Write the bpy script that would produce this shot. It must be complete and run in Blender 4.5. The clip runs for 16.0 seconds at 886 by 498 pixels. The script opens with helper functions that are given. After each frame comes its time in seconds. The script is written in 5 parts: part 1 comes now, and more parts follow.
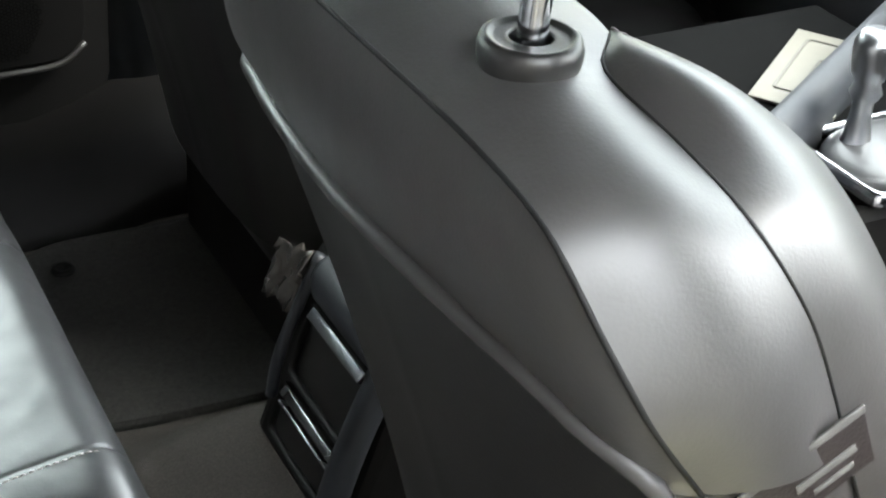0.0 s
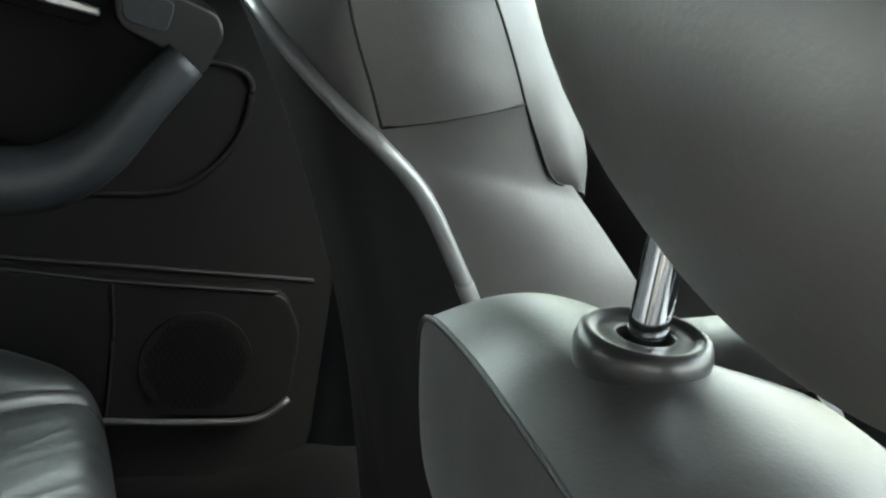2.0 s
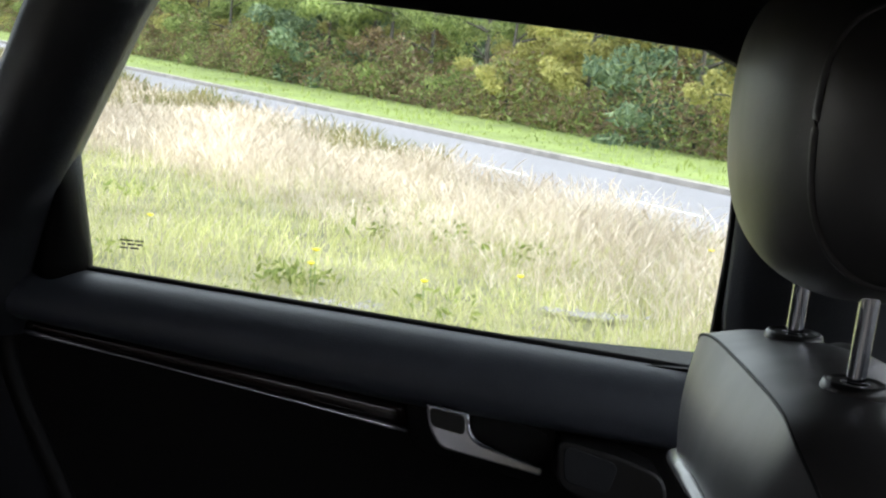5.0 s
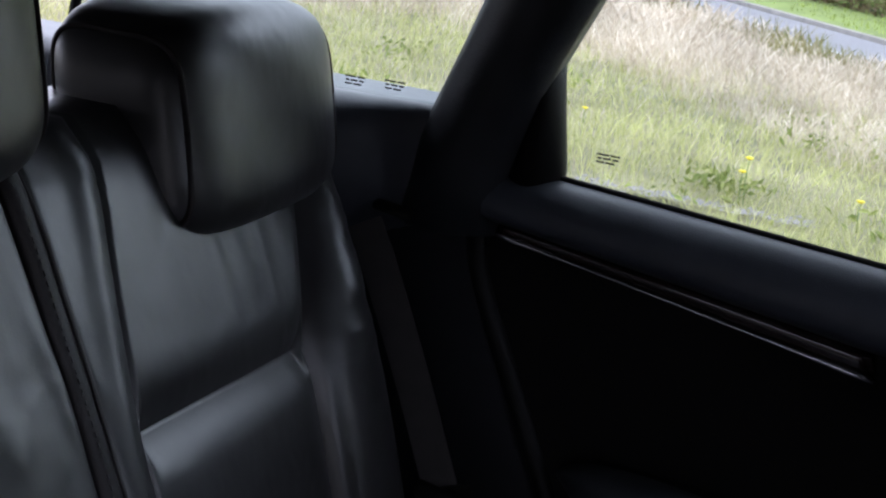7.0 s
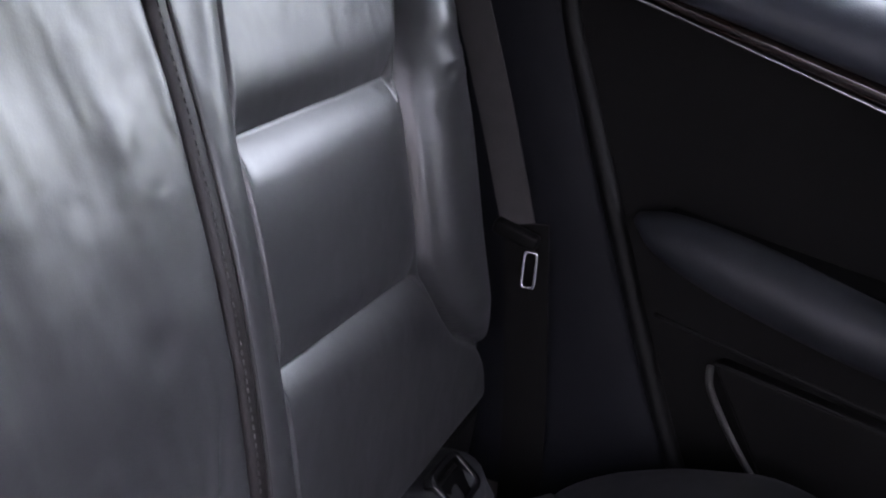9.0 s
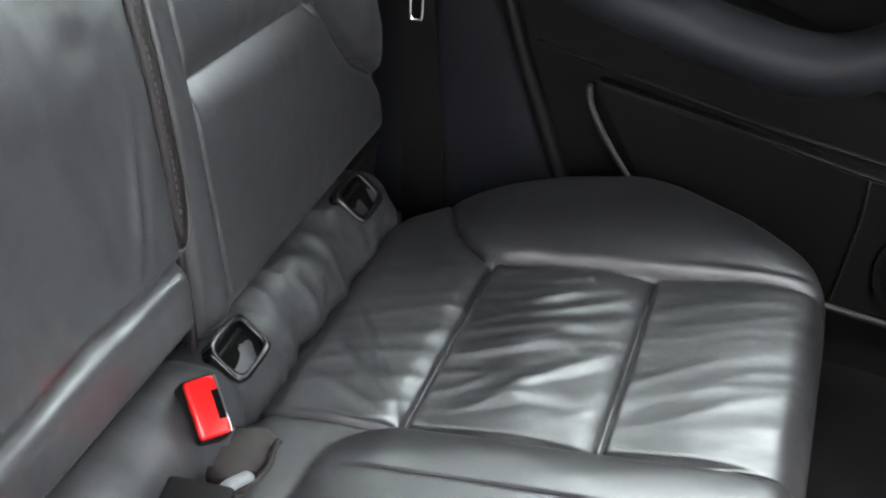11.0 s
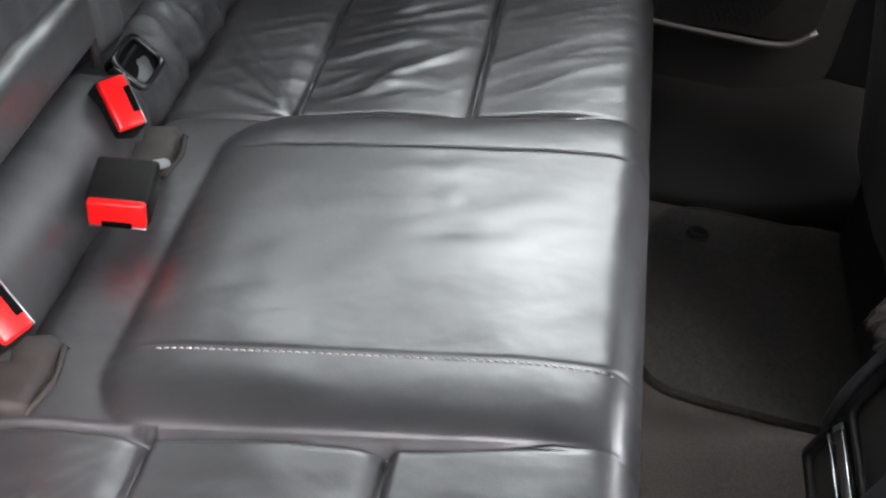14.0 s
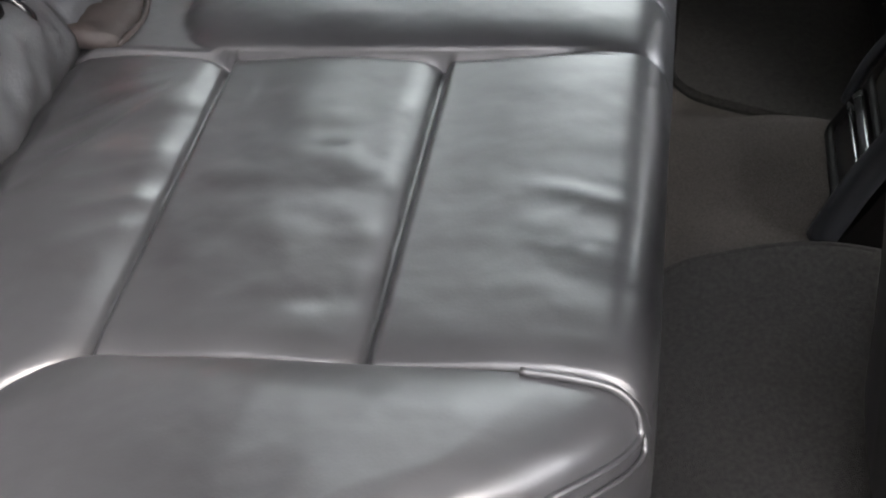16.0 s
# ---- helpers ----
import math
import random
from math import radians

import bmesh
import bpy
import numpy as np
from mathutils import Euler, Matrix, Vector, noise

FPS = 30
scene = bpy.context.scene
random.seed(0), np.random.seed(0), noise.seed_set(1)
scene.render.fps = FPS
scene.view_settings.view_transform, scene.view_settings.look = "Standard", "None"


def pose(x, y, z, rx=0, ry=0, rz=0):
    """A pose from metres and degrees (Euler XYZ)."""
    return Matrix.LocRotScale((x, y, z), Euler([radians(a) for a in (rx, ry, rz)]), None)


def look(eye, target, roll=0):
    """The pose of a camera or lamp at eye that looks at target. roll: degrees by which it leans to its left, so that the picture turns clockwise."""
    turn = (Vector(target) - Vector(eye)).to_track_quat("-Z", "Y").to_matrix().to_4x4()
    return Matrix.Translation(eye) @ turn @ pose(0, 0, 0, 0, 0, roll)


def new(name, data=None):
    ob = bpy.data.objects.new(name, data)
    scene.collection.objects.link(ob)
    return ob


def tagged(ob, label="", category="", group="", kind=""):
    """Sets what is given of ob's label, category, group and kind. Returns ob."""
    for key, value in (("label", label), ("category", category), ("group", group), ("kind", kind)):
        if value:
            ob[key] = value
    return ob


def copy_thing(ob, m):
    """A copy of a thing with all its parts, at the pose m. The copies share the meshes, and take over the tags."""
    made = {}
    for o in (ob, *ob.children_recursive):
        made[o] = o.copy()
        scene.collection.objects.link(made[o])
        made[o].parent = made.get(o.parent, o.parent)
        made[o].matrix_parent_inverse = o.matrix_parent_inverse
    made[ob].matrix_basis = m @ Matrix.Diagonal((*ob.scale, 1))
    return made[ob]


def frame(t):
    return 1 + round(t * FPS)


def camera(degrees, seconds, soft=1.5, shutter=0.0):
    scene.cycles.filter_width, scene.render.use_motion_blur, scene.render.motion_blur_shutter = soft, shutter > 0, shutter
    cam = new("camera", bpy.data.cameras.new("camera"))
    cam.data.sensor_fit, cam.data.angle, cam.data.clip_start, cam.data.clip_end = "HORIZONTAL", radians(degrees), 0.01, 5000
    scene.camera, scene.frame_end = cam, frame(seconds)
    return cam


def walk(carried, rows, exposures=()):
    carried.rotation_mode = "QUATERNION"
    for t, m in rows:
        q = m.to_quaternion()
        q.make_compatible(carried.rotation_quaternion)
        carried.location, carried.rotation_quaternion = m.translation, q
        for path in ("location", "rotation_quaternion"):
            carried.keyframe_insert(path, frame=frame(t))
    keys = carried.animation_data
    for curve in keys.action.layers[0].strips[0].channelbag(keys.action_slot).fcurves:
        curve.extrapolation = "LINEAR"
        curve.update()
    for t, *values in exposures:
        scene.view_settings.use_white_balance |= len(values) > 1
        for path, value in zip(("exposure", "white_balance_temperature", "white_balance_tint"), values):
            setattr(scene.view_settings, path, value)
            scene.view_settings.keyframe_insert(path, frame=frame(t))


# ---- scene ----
cam = camera(35.0, 16.0, soft=2.2)
# seconds, eye, a point one metre ahead, roll in degrees
PATH = [
    (0, (0.3038, -0.7640, 1.2213), (0.7354, -0.0459, 0.6754), 4.50),
    (0.5, (0.3462, -0.6945, 1.1866), (0.7401, 0.0677, 0.6729), 4.64),
    (1, (0.3716, -0.6406, 1.1743), (0.7339, 0.1677, 0.7103), 5.11),
    (1.5, (0.3912, -0.5982, 1.1492), (0.7195, 0.2595, 0.7535), 8.27),
    (2, (0.3868, -0.5720, 1.1584), (0.6974, 0.3188, 0.8267), 8.08),
    (2.5, (0.3835, -0.5600, 1.1674), (0.6722, 0.3607, 0.9045), 8.27),
    (3, (0.3856, -0.5411, 1.1680), (0.6438, 0.4051, 0.9729), 8.41),
    (3.2, (0.3832, -0.5394, 1.1730), (0.6293, 0.4144, 1.0004), 8.06),
    (5.3, (0.3462, -0.4742, 1.2683), (0.3195, 0.5142, 1.1184), 5.62),
    (5.5, (0.3419, -0.4791, 1.2714), (0.2834, 0.5073, 1.1181), 5.83),
    (6, (0.3252, -0.4798, 1.2748), (0.1898, 0.4960, 1.1034), 6.49),
    (6.5, (0.3108, -0.4622, 1.2749), (0.1033, 0.4941, 1.0687), 7.29),
    (7, (0.3006, -0.4562, 1.2720), (0.0455, 0.4767, 1.0179), 8.13),
    (7.5, (0.2970, -0.4583, 1.2654), (0.0146, 0.4535, 0.9674), 8.85),
    (8, (0.2984, -0.4671, 1.2611), (0.0083, 0.4281, 0.9226), 9.66),
    (8.5, (0.2986, -0.4706, 1.2429), (0.0191, 0.4162, 0.8748), 10.44),
    (9, (0.3096, -0.4821, 1.2473), (0.0412, 0.3889, 0.8359), 11.10),
    (9.2, (0.3127, -0.4817, 1.2491), (0.0485, 0.3814, 0.8187), 11.19),
    (11.3, (0.3768, -0.6082, 1.2192), (0.2218, 0.2287, 0.6942), 9.82),
    (11.5, (0.3794, -0.6201, 1.2205), (0.2382, 0.2146, 0.6882), 9.76),
    (12, (0.3830, -0.6461, 1.2200), (0.2721, 0.1824, 0.6712), 9.57),
    (12.5, (0.3930, -0.6755, 1.2207), (0.3014, 0.1457, 0.6575), 9.06),
    (13, (0.3852, -0.7057, 1.2074), (0.3214, 0.1145, 0.6389), 9.21),
    (13.5, (0.3775, -0.7331, 1.1917), (0.3356, 0.0865, 0.6202), 9.70),
    (14, (0.3706, -0.7686, 1.1761), (0.3413, 0.0448, 0.5951), 10.05),
    (14.5, (0.3785, -0.8002, 1.1557), (0.3351, -0.0058, 0.5498), 9.23),
    (15, (0.3742, -0.8434, 1.1283), (0.3286, -0.0629, 0.5048), 9.18),
    (15.5, (0.3907, -0.9121, 1.1220), (0.3434, -0.1386, 0.4900), 9.36),
    (16, (0.3931, -0.9403, 1.1025), (0.3550, -0.1790, 0.4552), 8.84),
]
EXPOSURE = [
    (0.0, 3.95, 6600, 7), (1.6, 3.9, 6550, 0), (3.2, 4.1, 6450, 6), (5.3, 1.36, 6350, 16), (7.2, 1.2, 5850, 24), (8.1, 2.36, 5950, 29), (9.2, 3.75, 6250, 29), (11.3, 4.4, 6700, 13), (14.0, 3.95, 6800, 18), (16.0, 3.47, 6750, 16),
]
walk(cam, [(t, look(eye, ahead, roll)) for t, eye, ahead, roll in PATH], EXPOSURE)


# ---- light ----
SUN_TO = Vector((0.55, -0.50, 0.85)).normalized()
world = bpy.data.worlds.new("overcast_sky")
scene.world = world
world.use_nodes = True
wn = world.node_tree
sky = wn.nodes.new("ShaderNodeTexSky")
sky.sky_type, sky.sun_disc = "NISHITA", False
sky.sun_elevation, sky.sun_rotation = math.asin(SUN_TO.z), math.atan2(SUN_TO.x, SUN_TO.y)
sky.dust_density, sky.air_density, sky.ozone_density = 2.0, 1.0, 1.0
cloud = wn.nodes.new("ShaderNodeMix")  # a thick, even cloud layer over the clear sky
cloud.data_type = "RGBA"
cloud.inputs["Factor"].default_value = 0.8
cloud.inputs["B"].default_value = (8.4, 8.7, 9.0, 1)
wn.links.new(sky.outputs[0], cloud.inputs["A"])
wn.links.new(cloud.outputs["Result"], wn.nodes["Background"].inputs["Color"])
wn.nodes["Background"].inputs["Strength"].default_value = 0.15
sun_data = bpy.data.lights.new("sun", "SUN")
sun_data.energy, sun_data.angle, sun_data.color = 0.8, radians(30), (1.0, 0.97, 0.93)
sun = new("sun", sun_data)
sun.matrix_world = look(SUN_TO * 30, (0, 0, 0))


# ---- materials ----
def material(name, color, rough=0.5, metal=0.0, scale=60.0, var=0.15, bump=0.1, bump_scale=300.0, big=3.0, coat=0.0, distance=0.001, spec=0.5, crease=0.0):
    """A surface with variation at two scales and fine relief."""
    m = bpy.data.materials.new(name)
    m.use_nodes = True
    nt = m.node_tree
    b = nt.nodes["Principled BSDF"]
    tc = nt.nodes.new("ShaderNodeTexCoord")
    n1, n2, n3 = (nt.nodes.new("ShaderNodeTexNoise") for _ in range(3))
    for n, s, d in ((n1, scale, 4.0), (n2, big, 3.0), (n3, bump_scale, 3.0)):
        n.inputs["Scale"].default_value, n.inputs["Detail"].default_value = s, d
        nt.links.new(tc.outputs["Object"], n.inputs["Vector"])
    add = nt.nodes.new("ShaderNodeMath")
    add.operation = "ADD"
    nt.links.new(n1.outputs["Fac"], add.inputs[0])
    nt.links.new(n2.outputs["Fac"], add.inputs[1])
    ramp = nt.nodes.new("ShaderNodeMapRange")
    ramp.inputs["From Min"].default_value, ramp.inputs["From Max"].default_value = 0.7, 1.3
    ramp.inputs["To Min"].default_value, ramp.inputs["To Max"].default_value = 1 - var, 1 + var
    nt.links.new(add.outputs[0], ramp.inputs["Value"])
    mul = nt.nodes.new("ShaderNodeVectorMath")
    mul.operation = "SCALE"
    mul.inputs[0].default_value = color
    nt.links.new(ramp.outputs[0], mul.inputs["Scale"])
    nt.links.new(mul.outputs[0], b.inputs["Base Color"])
    rr = nt.nodes.new("ShaderNodeMapRange")
    rr.inputs["From Min"].default_value, rr.inputs["From Max"].default_value = 0.3, 0.7
    rr.inputs["To Min"].default_value, rr.inputs["To Max"].default_value = max(0.02, rough - 0.08), min(1, rough + 0.08)
    nt.links.new(n2.outputs["Fac"], rr.inputs["Value"])
    nt.links.new(rr.outputs[0], b.inputs["Roughness"])
    b.inputs["Metallic"].default_value = metal
    b.inputs["Coat Weight"].default_value = coat
    b.inputs["Coat Roughness"].default_value = min(0.5, rough * 0.75) if rough > 0.2 else 0.03
    b.inputs["Specular IOR Level"].default_value = spec
    if bump:
        bp = nt.nodes.new("ShaderNodeBump")
        bp.inputs["Strength"].default_value, bp.inputs["Distance"].default_value = bump, distance
        nt.links.new(n3.outputs["Fac"], bp.inputs["Height"])
        nt.links.new(bp.outputs[0], b.inputs["Normal"])
        if crease:
            # soft hollows and creases of worn hide, a few centimetres across
            n4 = nt.nodes.new("ShaderNodeTexNoise")
            n4.inputs["Scale"].default_value, n4.inputs["Detail"].default_value = 24.0, 1.9
            n4.inputs["Distortion"].default_value = 0.15
            nt.links.new(tc.outputs["Object"], n4.inputs["Vector"])
            soft_bump = nt.nodes.new("ShaderNodeBump")
            soft_bump.inputs["Strength"].default_value, soft_bump.inputs["Distance"].default_value = 1.0, crease
            nt.links.new(n4.outputs["Fac"], soft_bump.inputs["Height"])
            nt.links.new(soft_bump.outputs[0], bp.inputs["Normal"])
    return m


LEATHER = material("black_leather", (0.0322, 0.0326, 0.0345), 0.39, bump=0.08, bump_scale=620, var=0.14, big=9, spec=1.0, coat=0.32, crease=0.0021)
LEATHER_SIDE = material("brown_black_leather", (0.038, 0.036, 0.0355), 0.43, bump=0.10, bump_scale=620, var=0.14, big=9, spec=0.95, coat=0.10, crease=0.0006)
PLASTIC = material("black_plastic", (0.0056, 0.0052, 0.0050), 0.58, bump=0.2, bump_scale=700, var=0.12, spec=0.17)
SHELL = material("satin_black_shell", (0.014, 0.0135, 0.013), 0.38, bump=0.08, bump_scale=500, var=0.08, spec=0.6)
SOFT = material("soft_dash_plastic", (0.0225, 0.0250, 0.0295), 0.54, bump=0.3, bump_scale=600, var=0.1, spec=0.55)
TRIM = material("blue_black_trim", (0.0078, 0.0084, 0.0115), 0.65, bump=0.25, bump_scale=650, var=0.1, spec=0.22)
SILL = material("vinyl_sill", (0.060, 0.067, 0.084), 0.46, bump=0.25, bump_scale=600, var=0.1, spec=0.6)
CARPET = material("black_carpet", (0.088, 0.079, 0.071), 0.95, bump=0.9, bump_scale=900, var=0.35, scale=500, distance=0.003, spec=0.2)
CLOTH = material("headliner_cloth", (0.006, 0.006, 0.007), 0.95, bump=0.3, bump_scale=900, var=0.1, spec=0.2)
CHROME = material("chrome", (0.62, 0.63, 0.66), 0.14, 1.0, bump=0.0, var=0.03)
SATIN = material("satin_silver", (0.30, 0.305, 0.315), 0.32, 1.0, bump=0.05, var=0.05)
GLOSS = material("dark_walnut_gloss", (0.016, 0.008, 0.006), 0.12, bump=0.0, var=0.5, scale=40, coat=0.4)
RED = material("red_plastic", (0.80, 0.010, 0.010), 0.3, bump=0.05, var=0.05)
WEB = material("belt_webbing", (0.050, 0.046, 0.045), 0.65, bump=0.5, bump_scale=1200, var=0.15)
STITCH = material("grey_thread", (0.46, 0.44, 0.42), 0.8, bump=0.2)
THREAD_MID = material("mid_grey_thread", (0.24, 0.235, 0.23), 0.8, bump=0.2)
THREAD_DARK = material("dark_grey_thread", (0.10, 0.098, 0.098), 0.8, bump=0.2)
GLOSS_BLACK = material("glossy_black_plastic", (0.006, 0.006, 0.0065), 0.22, bump=0.0, var=0.1)
# paler than the shell: sky light caught by its edge, as colour
RIM = material("skylit_shell_rim", (0.12, 0.12, 0.121), 0.26, bump=0.04, var=0.08, spec=0.9)
VINYL = material("dull_leather", (0.034, 0.035, 0.037), 0.48, bump=0.2, bump_scale=500, var=0.15, big=14, spec=0.45)
POUCH = material("brown_leather_pouch", (0.026, 0.020, 0.018), 0.68, bump=0.3, bump_scale=300, var=0.25, spec=0.5)
# near-black fill that paints the shade inside openings, slots and holes
VOID = material("recess_shade", (0.003, 0.003, 0.003), 0.9, bump=0.1, spec=0.05)
PIPING = material("dark_brown_piping", (0.018, 0.014, 0.014), 0.5, bump=0.3, bump_scale=500, var=0.2)
RUBBER = material("black_rubber", (0.006, 0.006, 0.006), 0.6, bump=0.1, spec=0.3)
PAPER = material("cream_card", (0.15, 0.14, 0.115), 0.6, bump=0.05, var=0.05)
GREY_INK = material("printed_ink", (0.12, 0.115, 0.10), 0.7, bump=0.0, var=0.1)
LIP = material("grey_plastic_edge", (0.042, 0.040, 0.039), 0.45, bump=0.15, var=0.15)
GREY = material("light_grey_plastic", (0.3, 0.31, 0.32), 0.45, bump=0.1, var=0.06)


def glass(name, tint=(0.86, 0.9, 0.88), ior=1.35):
    m = bpy.data.materials.new(name)
    m.use_nodes = True
    nt = m.node_tree
    b = nt.nodes["Principled BSDF"]
    nt.nodes.remove(b)
    tr, gl = nt.nodes.new("ShaderNodeBsdfTransparent"), nt.nodes.new("ShaderNodeBsdfGlossy")
    tr.inputs["Color"].default_value = (*tint, 1)
    gl.inputs["Roughness"].default_value = 0.02
    fr, mix = nt.nodes.new("ShaderNodeFresnel"), nt.nodes.new("ShaderNodeMixShader")
    fr.inputs["IOR"].default_value = ior
    nt.links.new(fr.outputs[0], mix.inputs[0])
    nt.links.new(tr.outputs[0], mix.inputs[1])
    nt.links.new(gl.outputs[0], mix.inputs[2])
    nt.links.new(mix.outputs[0], nt.nodes["Material Output"].inputs["Surface"])
    return m


GLASS = glass("window_glass")
# tint set deep to hold back light on the front seats
SCREEN_GLASS = glass("dimming_windscreen", (0.56, 0.585, 0.58), 1.12)


# ---- mesh helpers ----
def link(name, verts, faces, mat, parent=None, label="", smooth=True):
    me = bpy.data.meshes.new(name)
    me.from_pydata([tuple(v) for v in verts], [], faces)
    me.validate()
    bm = bmesh.new()
    bm.from_mesh(me)
    bmesh.ops.recalc_face_normals(bm, faces=bm.faces)
    bm.to_mesh(me)
    bm.free()
    if smooth:
        me.polygons.foreach_set("use_smooth", [True] * len(me.polygons))
    me.materials.append(mat)
    ob = new(name, me)
    if parent is not None:
        ob.parent = parent
        ob.matrix_parent_inverse = parent.matrix_basis.inverted()
    if label:
        tagged(ob, label)
    return ob


def part(name, bm, mat, parent, label="", smooth=True):
    me = bpy.data.meshes.new(name)
    bmesh.ops.recalc_face_normals(bm, faces=bm.faces)
    bm.to_mesh(me)
    bm.free()
    if smooth:
        me.polygons.foreach_set("use_smooth", [True] * len(me.polygons))
    me.materials.append(mat)
    ob = new(name, me)
    if parent is not None:
        ob.parent = parent
        ob.matrix_parent_inverse = parent.matrix_basis.inverted()
    if label:
        tagged(ob, label)
    return ob


def thing(name, label, category, x=0, y=0, z=0, group="", kind=""):
    ob = new(name)
    ob.empty_display_size = 0.05
    ob.matrix_basis = Matrix.Translation((x, y, z))
    return tagged(ob, label, category, group, kind)


def loft(rings, caps=True, closed=True):
    """Vertices and faces through rings of equal length."""
    n = len(rings[0])
    verts = [p for r in rings for p in r]
    faces = []
    for i in range(len(rings) - 1):
        for j in range(n if closed else n - 1):
            k = (j + 1) % n
            faces.append((i * n + j, i * n + k, (i + 1) * n + k, (i + 1) * n + j))
    if caps and closed:
        faces.append(tuple(range(n)))
        faces.append(tuple(range(len(verts) - n, len(verts))))
    return verts, faces


def interp(x, pts):
    return float(np.interp(x, [p[0] for p in pts], [p[1] for p in pts]))


def smooth_interp(x, pts):
    """Monotone-free cubic through points, for rounded outlines."""
    xs, ys = [p[0] for p in pts], [p[1] for p in pts]
    x = min(max(x, xs[0]), xs[-1])
    i = min(max(int(np.searchsorted(xs, x)) - 1, 0), len(xs) - 2)

    def tan(k):
        a, b = max(k - 1, 0), min(k + 1, len(xs) - 1)
        return (ys[b] - ys[a]) / (xs[b] - xs[a])
    h = xs[i + 1] - xs[i]
    t = (x - xs[i]) / h
    return ((2 * t**3 - 3 * t**2 + 1) * ys[i] + (t**3 - 2 * t**2 + t) * h * tan(i)
            + (-2 * t**3 + 3 * t**2) * ys[i + 1] + (t**3 - t**2) * h * tan(i + 1))


def spline(points, n):
    """n points evenly along a smooth curve through points."""
    pts = [Vector(p) for p in points]
    acc = [0.0]
    for a, b in zip(pts, pts[1:]):
        acc.append(acc[-1] + max((b - a).length, 1e-6))
    return [Vector([smooth_interp(acc[-1] * i / (n - 1), [(acc[k], pts[k][c]) for k in range(len(pts))]) for c in range(3)]) for i in range(n)]


def tube(points, radius, sides=10, up=(0, 0, 1), flat=1.0, radii=None):
    """A round or flattened bar along points."""
    rings = []
    for i, p in enumerate(points):
        d = (points[min(i + 1, len(points) - 1)] - points[max(i - 1, 0)]).normalized()
        s = d.cross(Vector(up))
        s = s.normalized() if s.length > 1e-4 else Vector((1, 0, 0))
        u = s.cross(d)
        r = radii[i] if radii else radius
        rings.append([p + s * (math.cos(a) * r) + u * (math.sin(a) * r * flat) for a in (2 * math.pi * k / sides for k in range(sides))])
    return loft(rings)


def rounded(bm_size, bevel=0.004, seg=2, m=None):
    """A bevelled box as a bmesh."""
    bm = bmesh.new()
    bmesh.ops.create_cube(bm, size=1.0)
    bmesh.ops.scale(bm, vec=bm_size, verts=bm.verts)
    bmesh.ops.bevel(bm, geom=bm.edges[:] + bm.verts[:], offset=bevel, segments=seg, affect="EDGES", profile=0.5)
    if m is not None:
        bmesh.ops.transform(bm, matrix=m, verts=bm.verts)
    return bm


def gauss(d, w):
    return math.exp(-(d / w) ** 2)


def step(a, b, x):
    t = min(max((x - a) / (b - a), 0.0), 1.0)
    return t * t * (3 - 2 * t)


def slab(outline, y0, y1):
    """A plate with an (x, z) outline between two y."""
    n = len(outline)
    verts = [(x, y0, z) for x, z in outline] + [(x, y1, z) for x, z in outline]
    faces = [tuple(range(n)), tuple(range(n, 2 * n))] + [(i, (i + 1) % n, n + (i + 1) % n, n + i) for i in range(n)]
    return verts, faces


# ---- rear bench ----
def top_profile(x):
    return smooth_interp(x, [(0.06, 0.556), (0.12, 0.572), (0.20, 0.590), (0.27, 0.605), (0.34, 0.620), (0.40, 0.634), (0.44, 0.642), (0.460, 0.643), (0.473, 0.635), (0.482, 0.617), (0.488, 0.59)])


def pad_inside(x, y):
    """How far (metres) a place lies inside the raised middle pad's outline."""
    cx, cy, hx, hy, r = 0.36, 0.0, 0.205, 0.186, 0.055
    qx, qy = abs(x - cx) - hx + r, abs(y - cy) - hy + r
    return -(math.hypot(max(qx, 0), max(qy, 0)) + min(max(qx, qy), 0) - r)


def folds(x, y, sx, sy, seed, sharp=1.6):
    """Soft creases: ridged noise, longer one way than the other."""
    n = noise.noise(Vector((x * sx + seed, y * sy, seed * 1.7)))
    return max(0.0, 1 - abs(n) * 2.2) ** sharp


SEAM_Y = 0.122


def bolster_seam(x, y):
    """Where the flat of the seat ends and its outer bolster begins; it swings outwards at the back."""
    k = 0.0 if y > 0 else 0.018
    return smooth_interp(x, [(0.085, 0.70), (0.115, 0.60), (0.140, 0.533), (0.161, 0.488), (0.195, 0.455), (0.24, 0.452), (0.34, 0.452), (0.488, 0.454)]) + k


def bolster_rim(x):
    """Outer edge of the bolster in plan, rounded off towards the front."""
    return smooth_interp(x, [(0.085, 0.535), (0.12, 0.560), (0.16, 0.600), (0.23, 0.625), (0.30, 0.628), (0.36, 0.612), (0.41, 0.578), (0.445, 0.543), (0.470, 0.512), (0.488, 0.485)])


